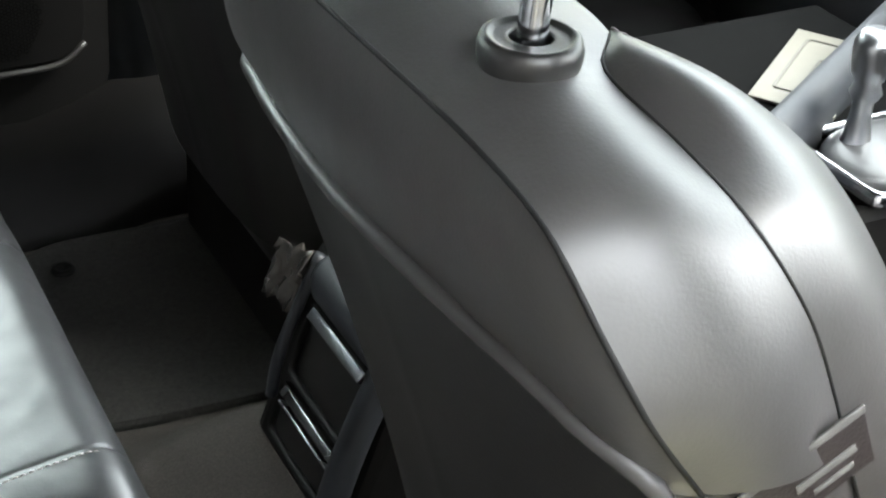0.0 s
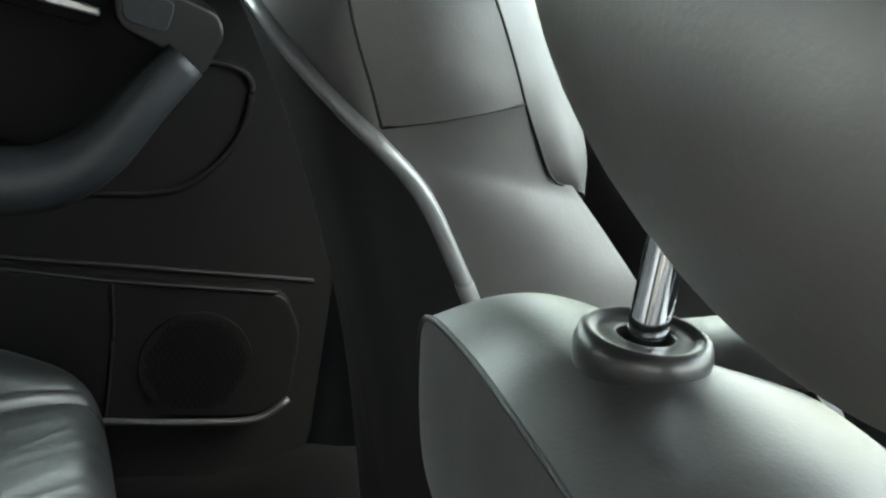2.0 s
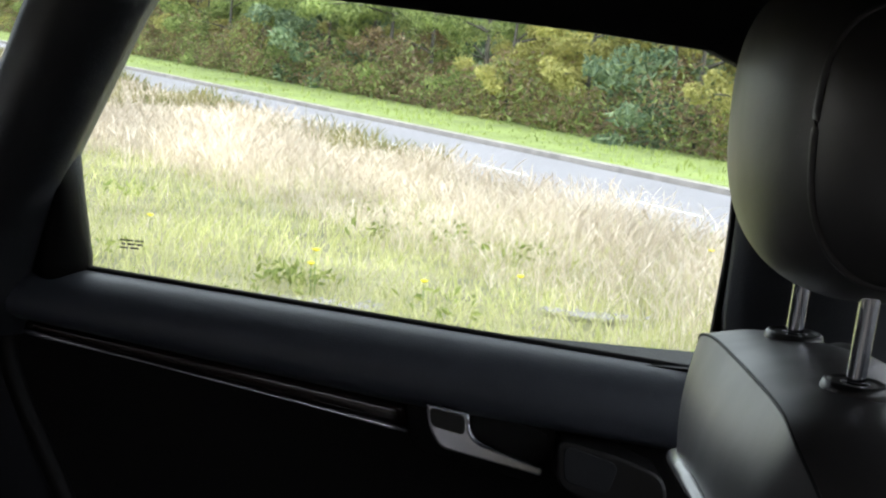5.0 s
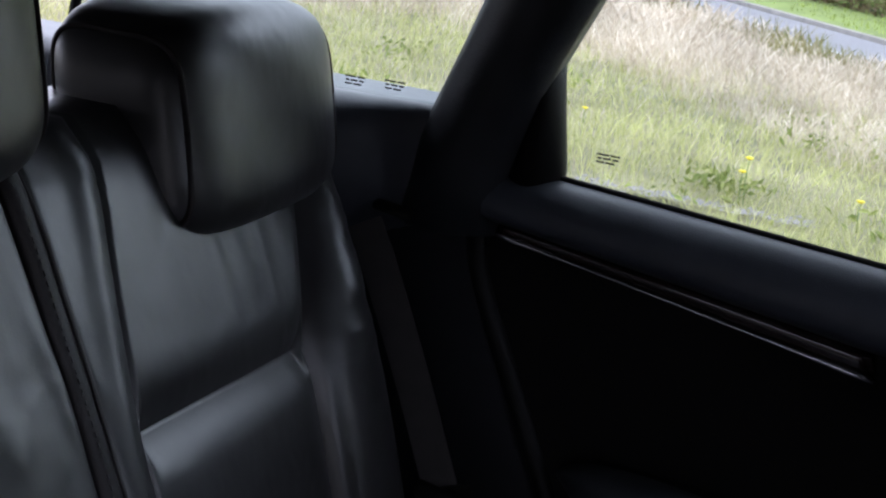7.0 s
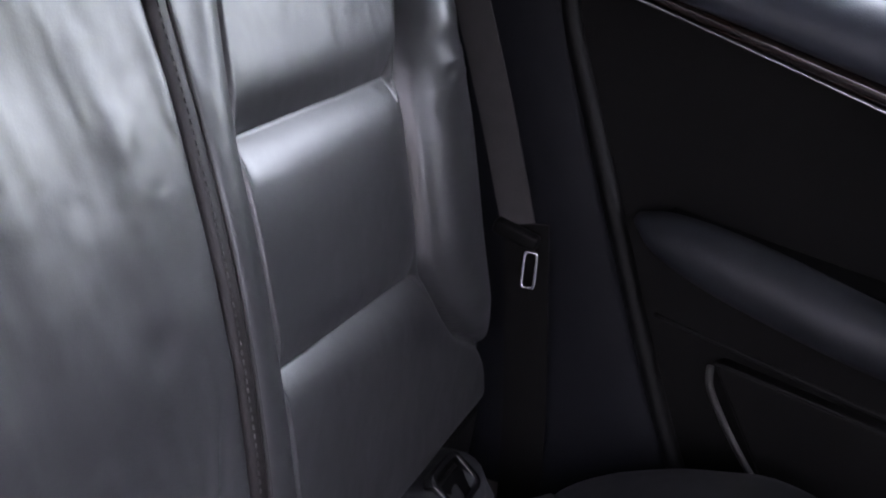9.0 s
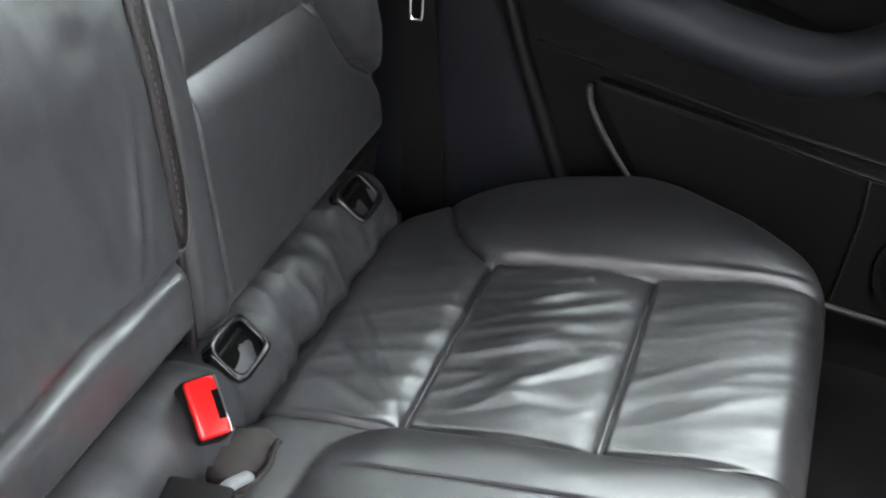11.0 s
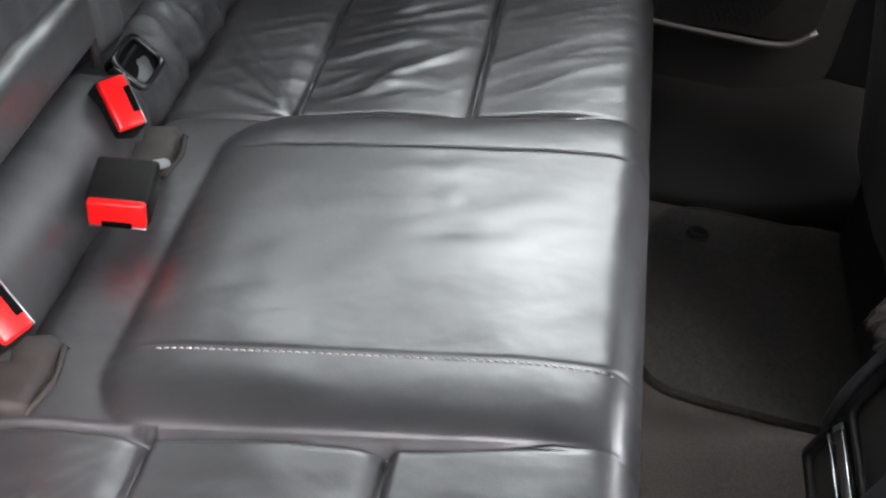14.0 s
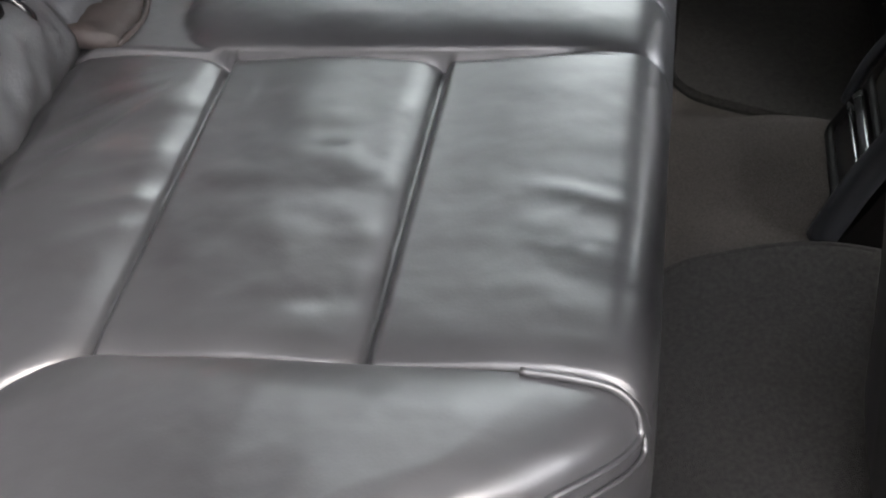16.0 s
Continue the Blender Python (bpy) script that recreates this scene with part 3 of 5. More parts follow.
# ---- far side: door, pillars, roof ----
def plane_y(z):
    """Inner face of the far side: upright below the window line, leaning in above it."""
    return 0.70 if z < 1.0 else 0.70 - 0.30 * (z - 1.0)


def sill_z(x):
    return 1.042 - 0.074 * x


def outline_slab(pts, y0, y1, mat, name, parent, label="", bevel=0.0):
    v, f = slab(pts, y0, y1)
    me = bmesh.new()
    vs = [me.verts.new(p) for p in v]
    for q in f:
        me.faces.new([vs[i] for i in q])
    bmesh.ops.recalc_face_normals(me, faces=me.faces)
    if bevel:
        bmesh.ops.bevel(me, geom=me.edges[:], offset=bevel, segments=3, affect="EDGES", profile=0.5)
    ob = part(name, me, mat, parent, label, smooth=False)
    return ob


def rounded_poly(pts, r=0.012, n=5):
    """Outline with rounded corners."""
    out = []
    for i, p in enumerate(pts):
        a, b, c = Vector(pts[i - 1]), Vector(p), Vector(pts[(i + 1) % len(pts)])
        da, dc = (a - b), (c - b)
        k = min(r, da.length * 0.45, dc.length * 0.45)
        p0, p2 = b + da.normalized() * k, b + dc.normalized() * k
        for j in range(n):
            t = j / (n - 1)
            q = p0 * (1 - t) ** 2 + b * 2 * t * (1 - t) + p2 * t * t
            out.append((q.x, q.y))
    return out


door = thing("rear_door", "closed black rear car door with walnut trim, chrome handle and armrest", "car door", 0.35, 0.74, 0.43)
panel = outline_slab([(0.02, 1.0), (0.024, 0.955), (0.07, 0.85), (0.12, 0.745), (0.155, 0.672), (0.215, 0.555), (0.27, 0.47), (0.33, 0.43), (0.70, 0.43), (0.72, 0.5), (0.72, 1.0)], 0.700, 0.775, PLASTIC, "panel", door)


def swept(path, section, name, mat, parent, label=""):
    """A section of (y, z) offsets carried along points with x mostly along the car."""
    rings = [[(p.x, p.y + dy, p.z + dz) for dy, dz in section] for p in path]
    v, f = loft(rings)
    return link(name, v, f, mat, parent, label)


pad_path = [Vector((x, 0.70, sill_z(x))) for x in np.linspace(-0.005, 0.72, 30)]
pad_section = [(0.03, -0.002), (0.006, 0.0), (-0.002, -0.001), (-0.012, -0.006), (-0.024, -0.018), (-0.031, -0.034), (-0.034, -0.050), (-0.032, -0.066), (-0.024, -0.076), (-0.010, -0.082), (0.03, -0.084)]
def pad_height(x):
    return interp(x, [(-0.01, 0.045), (0.05, 0.049), (0.20, 0.058), (0.36, 0.068), (0.75, 0.072)])


rings = [[(p.x, p.y + dy, p.z + dz * pad_height(p.x) / 0.084) for dy, dz in pad_section] for p in pad_path]
v, f = loft(rings)
link("sill_pad", v, f, SILL, door, "soft black window sill pad")
swept([Vector((x, 0.712, sill_z(x) + 0.001)) for x in np.linspace(0.06, 0.64, 20)], [(-0.004, -0.004), (-0.004, 0.001), (-0.001, 0.003), (0.005, 0.001), (0.005, -0.004)], "window_seal", RUBBER, door)


def trim_z(x):
    return 0.9905 - 0.172 * x


trim_path = [Vector((x, 0.688, trim_z(x))) for x in np.linspace(0.03, 0.362, 20)]
rings = []
for p in trim_path:
    top = max(sill_z(p.x) - pad_height(p.x) + 0.004, p.z + 0.006)
    rings.append([(p.x, 0.702, p.z), (p.x, 0.6885, p.z + 0.001), (p.x, 0.684, (p.z + top) / 2 - 0.004), (p.x, 0.6865, top - 0.001), (p.x, 0.702, top)])
v, f = loft(rings)
link("trim_strip", v, f, GLOSS, door, "dark glossy walnut trim strip")
v, f = tube([Vector((p.x, 0.6865, p.z - 0.001)) for p in trim_path], 0.0021, 8, radii=[0.0034 - 0.0020 * step(0.02, 0.14, min(i, 19 - i) / 40) for i in range(20)])
link("chrome_edge", v, f, CHROME, door, "thin chrome edge")

# inner handle in its bezel
handle = outline_slab(rounded_poly([(0.356, 0.960), (0.366, 0.912), (0.478, 0.889), (0.492, 0.940)], 0.012), 0.684, 0.702, PLASTIC, "handle_bezel", door, "black handle bezel", 0.002)
outline_slab(rounded_poly([(0.414, 0.953), (0.420, 0.926), (0.477, 0.906), (0.483, 0.936)], 0.008), 0.6815, 0.690, RUBBER, "handle_recess", handle)
outline_slab(rounded_poly([(0.374, 0.959), (0.379, 0.935), (0.390, 0.919), (0.478, 0.902), (0.480, 0.910), (0.424, 0.927), (0.415, 0.935), (0.412, 0.953)], 0.006), 0.667, 0.680, CHROME, "handle_lever", handle, "chrome door lever", 0.003)
outline_slab(rounded_poly([(0.378, 0.955), (0.381, 0.939), (0.410, 0.933), (0.409, 0.950)], 0.005), 0.6645, 0.668, SHELL, "handle_face", handle, "", 0.0015)

# grip and armrest: one padded bar from rear tip to the cap under the sill
cap = outline_slab(rounded_poly([(0.487, 0.940), (0.490, 0.899), (0.532, 0.880), (0.540, 0.862), (0.568, 0.856), (0.586, 0.893), (0.580, 0.914), (0.55, 0.926)], 0.012), 0.659, 0.702, SHELL, "grip_cap", door, "black plastic cap on the grip", 0.0028)
outline_slab(rounded_poly([(0.493, 0.935), (0.496, 0.904), (0.534, 0.895), (0.541, 0.922)], 0.008), 0.6570, 0.6605, SOFT, "switch_blank", cap, "", 0.0008)
bar = spline([(0.125, 0.672, 0.792), (0.16, 0.662, 0.787), (0.25, 0.652, 0.775), (0.36, 0.648, 0.759), (0.43, 0.648, 0.760), (0.478, 0.650, 0.785), (0.52, 0.655, 0.835), (0.552, 0.662, 0.872)], 48)
radii = [smooth_interp(i / 47, [(0, 0.006), (0.06, 0.020), (0.2, 0.029), (0.5, 0.030), (0.7, 0.029), (0.85, 0.024), (1, 0.021)]) for i in range(48)]
v, f = tube(bar, 0.03, 20, up=(0, 1, 0), radii=radii)
link("armrest", v, f, SOFT, door, "padded black armrest and grip")
outline_slab([(0.15, 0.80), (0.17, 0.755), (0.43, 0.735), (0.45, 0.77), (0.36, 0.79)], 0.66, 0.702, PLASTIC, "armrest_base", door)
recess = [(0.566, 0.699, 0.863), (0.600, 0.699, 0.860), (0.617, 0.699, 0.850), (0.621, 0.699, 0.832), (0.611, 0.699, 0.790), (0.578, 0.699, 0.750), (0.546, 0.699, 0.736), (0.47, 0.699, 0.731)]
seam(door, recess, 0.004, PLASTIC, "recess_lip")

# lower panel: groove, pocket cover, speaker
v, f = tube(spline([(0.158, 0.6995, 0.694), (0.25, 0.6995, 0.683), (0.38, 0.6995, 0.668), (0.52, 0.6995, 0.659), (0.70, 0.6995, 0.648)], 40), 0.0025, 6)
link("panel_groove", v, f, RUBBER, door)
pocket_poly = [(0.222, 0.676), (0.40, 0.660), (0.502, 0.650), (0.670, 0.640), (0.688, 0.60), (0.684, 0.53), (0.655, 0.508), (0.50, 0.505), (0.40, 0.507), (0.33, 0.520), (0.296, 0.572)]
pocket = outline_slab(rounded_poly(pocket_poly, 0.014), 0.680, 0.702, PLASTIC, "pocket_cover", door, "black ribbed map pocket cover", 0.003)
lip = [(x, 0.678, z) for x, z in [(0.236, 0.664), (0.222, 0.672), (0.225, 0.655), (0.245, 0.625), (0.270, 0.595), (0.296, 0.567), (0.33, 0.53), (0.40, 0.508), (0.50, 0.505), (0.60, 0.503), (0.655, 0.507), (0.682, 0.528)]]
v, f = tube(spline(lip[1:], 60), 0.0036, 8)
link("pocket_lip", v, f, LIP, pocket, "lighter pocket lip")
v, f = tube(spline([(0.225, 0.679, 0.677), (0.40, 0.679, 0.662), (0.502, 0.679, 0.652), (0.66, 0.679, 0.643)], 30), 0.0022, 6)
link("pocket_gap", v, f, RUBBER, pocket)
v, f = tube(spline([(0.502, 0.6795, 0.65), (0.506, 0.6795, 0.60), (0.503, 0.6795, 0.51)], 12), 0.0018, 6)
link("speaker_joint", v, f, RUBBER, pocket)
grille = bmesh.new()
bmesh.ops.create_cone(grille, cap_ends=True, segments=48, radius1=0.0555, radius2=0.055, depth=0.0030, matrix=Matrix.Translation((0.587, 0.679, 0.566)) @ Matrix.Rotation(radians(90), 4, "X"))
speaker = part("speaker_grille", grille, PLASTIC, door, "round black speaker grille with mesh of holes", False)
verts, faces = [], []
for i in range(-8, 9):
    for j in range(-8, 9):
        cx, cz = (i + 0.5 * (j % 2)) * 0.0072, j * 0.0063
        if math.hypot(cx, cz) < 0.049:
            k = len(verts)
            ring = [(0.587 + cx + 0.0034 * math.cos(a), 0.6768, 0.566 + cz + 0.0034 * math.sin(a)) for a in (math.pi / 3 * q for q in range(6))]
            inner = [(0.587 + cx + 0.0022 * math.cos(a), 0.6766, 0.566 + cz + 0.0022 * math.sin(a)) for a in (math.pi / 3 * q for q in range(6))]
            verts += ring + inner
            faces += [(k + q, k + (q + 1) % 6, k + 6 + (q + 1) % 6, k + 6 + q) for q in range(6)]
# near-black rings paint the shade of the grille holes
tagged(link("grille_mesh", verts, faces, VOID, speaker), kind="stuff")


def window(name, label, outline, y_off):
    """A pane leaning with the side of the car, with its black edge seal."""
    t = tagged(new(name), label, "window", kind="structure")
    pts = [Vector((x, plane_y(z) + y_off, z)) for x, z in outline]
    pane = link("pane", pts + [p + Vector((0, 0.004, 0)) for p in pts],
                [tuple(range(len(pts))), tuple(range(2 * len(pts) - 1, len(pts) - 1, -1))] + [(i, (i + 1) % len(pts), len(pts) + (i + 1) % len(pts), len(pts) + i) for i in range(len(pts))], GLASS, t, smooth=False)
    pane.visible_shadow = False
    loop = [p.copy() for p in pts] + [pts[0].copy()]
    v, f = tube(loop, 0.005, 6)
    link("seal", v, f, RUBBER, t)
    return t


window("window_1", "clear rear door window glass", rounded_poly([(0.04, 1.020), (0.62, 0.980), (0.618, 1.12), (0.60, 1.30), (0.12, 1.30), (0.05, 1.16)], 0.02), 0.02)
window("window_2", "clear rear quarter window glass", rounded_poly([(-0.40, 1.075), (0.0, 1.075), (0.06, 1.31), (-0.33, 1.31)], 0.02), 0.02)
# maker's marks etched on the glass, as plain bars
for gx, gz, wide in ((0.116, 1.064, 0.020), (-0.075, 1.094, 0.019), (-0.112, 1.092, 0.019)):
    mark = thing("glass_mark", "small dark etched mark on the window glass", "glass mark", gx, 0.70, gz, group="glass marks")
    for r, cuts in enumerate(((0.0, 0.35, 0.42, 0.80), (0.05, 0.22, 0.30, 0.62, 0.70, 0.95), (0.0, 0.55, 0.62, 1.0))):
        for a, b in zip(cuts[::2], cuts[1::2]):
            bm = rounded((wide * (b - a), 0.0006, 0.0015), 0.0002, 1, pose(gx + wide * ((a + b) / 2 - 0.5), plane_y(gz) + 0.0165 - 0.001 * r, gz + 0.0034 * (r - 1)))
            part("bar", bm, LIP, mark)

# upper side frame over the windows, and the pillar trims
header = link("side_header", *loft([[(x, 0.66, z0), (x, 0.612, z0), (x, 0.600, z0 + 0.02), (x, 0.57, 1.335), (x, 0.72, 1.345)] for x, z0 in
              [(-0.8, 1.285), (-0.1, 1.290), (0.115, 1.276), (0.135, 1.278), (0.16, 1.2835), (0.30, 1.281), (0.48, 1.2755), (0.57, 1.270), (0.600, 1.258), (0.62, 1.225), (0.66, 1.22), (1.3, 1.22)]]), CLOTH)
tagged(header, "black cloth side header over the windows", "roof trim", kind="structure")


def pillar(name, rows, label, mat=SOFT, outer=0.06):
    """Trim between two edges given at heights: (z, x_rear, x_front, y)."""
    rings = []
    for z, a, b, y in rows:
        ring = []
        for k in range(13):
            t = k / 12
            ring.append((a + (b - a) * t, y + 0.022 - 0.034 * math.sin(math.pi * t) ** 0.7, z))
        ring += [(b, y + outer, z), (a, y + outer, z)]
        rings.append(ring)
    v, f = loft(rings)
    return tagged(link(name, v, f, mat), label, "pillar", kind="structure")


pillar("rear_pillar", [(0.982, -0.062, 0.036, 0.668), (1.035, -0.050, 0.036, 0.662), (1.07, -0.040, 0.046, 0.652), (1.10, -0.028, 0.056, 0.645), (1.141, -0.012, 0.071, 0.638), (1.20, 0.010, 0.098, 0.625), (1.25, 0.030, 0.121, 0.612), (1.30, 0.05, 0.15, 0.60)], "black padded rear pillar trim beside the quarter window")
pillar("door_post", [(1.02, 0.02, 0.078, 0.695), (1.045, 0.02, 0.079, 0.690), (1.10, 0.04, 0.072, 0.678), (1.16, 0.05, 0.067, 0.660)], "black rear post of the door window", PLASTIC, 0.03)
pillar("middle_pillar", [(0.36, 0.70, 0.83, 0.69), (0.90, 0.72, 0.83, 0.69), (1.0, 0.63, 0.80, 0.675), (1.05, 0.620, 0.785, 0.66), (1.15, 0.615, 0.768, 0.635), (1.25, 0.61, 0.75, 0.61), (1.32, 0.60, 0.74, 0.59)], "black padded middle pillar trim", SOFT)

# ledge under the quarter window and the side trim behind the door
v, f = loft([[(x, 0.80, 1.078), (x, 0.655 + e * 0.3, 1.083), (x, 0.630 + e * 0.6, 1.076), (x, 0.617 + e, 1.055), (x, 0.616 + e, 1.02), (x, 0.625 + e, 0.985), (x, 0.66 + e * 0.6, 0.965), (x, 0.80, 0.95)] for x, e in [(q, 0.062 * step(-0.13, -0.028, q)) for q in np.concatenate([np.linspace(-0.75, -0.14, 8), np.linspace(-0.13, -0.02, 12)])]])
tagged(link("quarter_ledge", v, f, SILL), "padded black ledge under the quarter window", "side trim", kind="structure")
rings = []
for z in np.linspace(0.36, 0.985, 24):
    front = interp(z, [(0.36, 0.36), (0.47, 0.262), (0.555, 0.208), (0.672, 0.147), (0.745, 0.112), (0.85, 0.062), (0.955, 0.018), (0.985, 0.012)])
    rings.append([(-0.40, 0.66, z), (-0.12, 0.672, z), (front - 0.05, 0.690, z), (front - 0.012, 0.688, z), (front - 0.004, 0.694, z), (front - 0.003, 0.76, z), (-0.40, 0.76, z)])
v, f = loft(rings)
tagged(link("side_trim", v, f, TRIM), "blue-black plastic side trim beside the bench", "side trim", kind="structure")
edge = [(0.013, 0.697, 0.985), (0.020, 0.697, 0.945), (0.065, 0.697, 0.85), (0.116, 0.697, 0.745), (0.151, 0.697, 0.672), (0.212, 0.697, 0.555), (0.268, 0.697, 0.468), (0.34, 0.697, 0.415)]
v, f = tube(spline(edge, 40), 0.009, 10)
tagged(link("door_seal", v, f, RUBBER), "black rubber door seal", "door seal", kind="structure")

# belt of the outer seat
belt = thing("seat_belt", "black webbing seat belt with chrome tongue hanging beside the bench", "seat belt", 0.05, 0.65, 0.6)


def webbing(name, pts, width, across, parent, mat=WEB):
    line = spline(pts, 30)
    rings = []
    for i, p in enumerate(line):
        d = (line[min(i + 1, 29)] - line[max(i - 1, 0)]).normalized()
        s = Vector(across)
        s = (s - d * s.dot(d)).normalized()
        n = d.cross(s).normalized() * 0.0008
        rings.append([p - s * width / 2 + n, p + s * width / 2 + n, p + s * width / 2 - n, p - s * width / 2 - n])
    v, f = loft(rings)
    return link(name, v, f, mat, parent, smooth=False)


webbing("shoulder_strap", [(-0.072, 0.643, 0.982), (-0.053, 0.640, 0.948), (-0.012, 0.639, 0.86), (0.029, 0.637, 0.765)], 0.032, (1, 0, 0.3), belt)
# near-black instead of webbing: the shadow on the lap strap is its colour
webbing("shaded_lap_strap", [(0.034, 0.646, 0.765), (0.055, 0.648, 0.66), (0.074, 0.648, 0.56), (0.09, 0.648, 0.44)], 0.042, (1, 0, 0.2), belt, PLASTIC)
bm = rounded((0.044, 0.012, 0.015), 0.004, 3, pose(0.030, 0.634, 0.757, 0, 10, 0))
tg = part("tongue", bm, PLASTIC, belt, "dark tongue housing")
v, f = ring_frame(0.0145, 0.036, 0.0028, 0.0014, axes((0.049, 0.632, 0.728), (0.1, -1, 0.1), (1, 0, 0.12)))
link("tongue_plate", v, f, CHROME, tg, "chrome tongue plate with slot")
bm = rounded((0.034, 0.016, 0.008), 0.003, 2, pose(-0.050, 0.648, 0.996, 0, 8, 0))
part("belt_guide", bm, PLASTIC, belt, "black belt guide")

# middle belt tongue lying on the wide backrest
mb = thing("seat_belt", "black middle seat belt with grey tongue against the backrest", "seat belt", 0.05, -0.13, 0.66)
webbing("strap", [(-0.03, -0.185, 0.90), (0.015, -0.165, 0.78), (0.040, -0.150, 0.716)], 0.045, (0, 1, 0.1), mb)
bm = rounded((0.012, 0.052, 0.026), 0.004, 3, axes((0.050, -0.142, 0.704), (0.35, 0.35, -0.85), (0.9, 0, 0.35)))
mt = part("tongue", bm, GREY, mb, "grey tongue housing")
v, f = ring_frame(0.020, 0.036, 0.004, 0.0015, axes((0.066, -0.124, 0.680), (0.85, -0.3, 0.4), (0, 1, 0.6)))
link("tongue_plate", v, f, SATIN, mt, "satin steel tongue plate with slot")

# roof, near side, rear end and front end close the cabin
ceiling = link("ceiling", *loft([[(x, y, 1.335 + 0.02 * (1 - (y / 0.66) ** 2)) for y in np.linspace(-0.66, 0.66, 13)] + [(x, 0.66, 1.40), (x, -0.66, 1.40)] for x in np.linspace(-1.0, 1.05, 8)]), CLOTH)
tagged(ceiling, "black cloth headliner", "ceiling", kind="structure")


def near_side(ob):
    """The same trim mirrored to the near side of the car."""
    me = ob.data.copy()
    me.transform(Matrix.Diagonal((1, -1, 1, 1)))
    me.flip_normals()
    c = new(ob.name.split(".")[0], me)
    return tagged(c, ob["label"], ob["category"], kind="structure")


for nm in ("side_header", "rear_pillar", "middle_pillar", "quarter_ledge", "side_trim"):
    near_side(bpy.data.objects[nm])
shelf = block("parcel_shelf", -0.80, -0.24, -0.66, 0.66, 0.985, 1.005, CLOTH)
tagged(shelf, "black cloth parcel shelf", "parcel shelf", kind="structure")
tail = block("tailgate", -0.90, -0.80, -0.74, 0.74, 0.36, 1.06, PLASTIC)
tagged(tail, "black tailgate lining", "tailgate", kind="structure")
tail_top = block("tailgate_header", -0.95, -0.80, -0.66, 0.66, 1.29, 1.40, CLOTH)
tagged(tail_top, "black header over the rear window", "roof trim", kind="structure")
window("window_3", "clear front door window glass", rounded_poly([(0.80, 1.0), (1.45, 0.975), (1.08, 1.22), (0.79, 1.23)], 0.02), 0.03)

# raked windscreen between the roof and the dashboard, its tint added to dim front light
screen = tagged(new("window_4"), "raked windscreen glass, tinted to dim the front light", "window", kind="structure")
v, f = loft([[(1.02 + 0.92 * t - 0.05 * (y / 0.66) ** 2, y, 1.375 - 0.40 * t + 0.03 * math.sin(math.pi * t)) for y in np.linspace(-0.68, 0.68, 13)] for t in np.linspace(0, 1, 7)], closed=False)
pane = link("pane", v, f, SCREEN_GLASS, screen)


def front_door(sgn, label):
    d = thing("front_door", label, "car door", 1.15, sgn * 0.74, 0.43)
    y0, y1 = sorted((sgn * 0.70, sgn * 0.775))
    outline_slab([(0.835, 0.43), (1.55, 0.43), (1.60, 0.7), (1.58, 0.97), (0.80, 0.99), (0.82, 0.8)], y0, y1, PLASTIC, "panel", d)
    swept([Vector((x, sgn * 0.70, sill_z(x) - 0.01)) for x in np.linspace(0.80, 1.56, 12)], [(sgn * dy, dz) for dy, dz in pad_section], "sill_pad", SOFT, d)
    v, f = tube(spline([(0.84, sgn * 0.665, 0.80), (1.0, sgn * 0.655, 0.79), (1.2, sgn * 0.655, 0.765), (1.40, sgn * 0.68, 0.75)], 20), 0.034, 14)
    link("armrest", v, f, SOFT, d, "padded black armrest")
    v, f = tube(spline([(0.84, sgn * 0.688, 0.925), (1.2, sgn * 0.688, 0.89), (1.5, sgn * 0.69, 0.87)], 12), 0.010, 10)
    link("trim_strip", v, f, SHELL, d, "satin black trim strip")


front_door(1, "closed black front passenger door with satin trim strip")
front_door(-1, "closed black driver door with satin trim strip")
rings = []
for y in np.linspace(-0.70, 0.70, 15):
    rings.append([(1.46, y, 0.62), (1.44, y, 0.80), (1.45, y, 0.90), (1.50, y, 0.96), (1.60, y, 0.985), (2.0, y, 0.97), (2.0, y, 0.40), (1.60, y, 0.40)])
v, f = loft(rings)
dash = link("dashboard", v, f, SOFT)
tagged(dash, "black soft plastic dashboard", "dashboard", kind="structure")

# footwell sides and bulkhead close the front
for y0, y1 in ((0.66, 0.80), (-0.80, -0.66)):
    tagged(block("kick_panel", 1.50, 2.0, y0, y1, 0.30, 0.97, PLASTIC), "black footwell side panel", "side trim", kind="structure")
tagged(block("bulkhead", 1.95, 2.02, -0.80, 0.80, 0.30, 0.96, CARPET), "black carpeted bulkhead under the dashboard", "bulkhead", kind="structure")


# ---- front seats ----
SEAT_CURVES = {  # shell edge and rear seam from the middle outwards, by seat
    "passenger_seat": (
        [(-0.068, 0, -0.085), (-0.066, 0.05, -0.088), (-0.058, 0.10, -0.098), (-0.045, 0.135, -0.112), (-0.022, 0.158, -0.133), (-0.004, 0.170, -0.148)],
        [(-0.046, 0, -0.010), (-0.046, 0.09, -0.012), (-0.046, 0.130, -0.021), (-0.033, 0.155, -0.050), (-0.022, 0.165, -0.087), (-0.010, 0.169, -0.118), (-0.002, 0.170, -0.140)]),
    "driver_seat": (
        [(-0.038, 0, -0.088), (-0.036, 0.045, -0.088), (-0.031, 0.085, -0.090), (-0.024, 0.12, -0.094), (-0.016, 0.150, -0.101), (-0.003, 0.173, -0.112)],
        [(-0.040, 0, -0.012), (-0.039, 0.04, -0.013), (-0.036, 0.095, -0.017), (-0.036, 0.138, -0.023), (-0.027, 0.163, -0.051), (-0.014, 0.177, -0.079), (0.012, 0.178, -0.116)]),
}
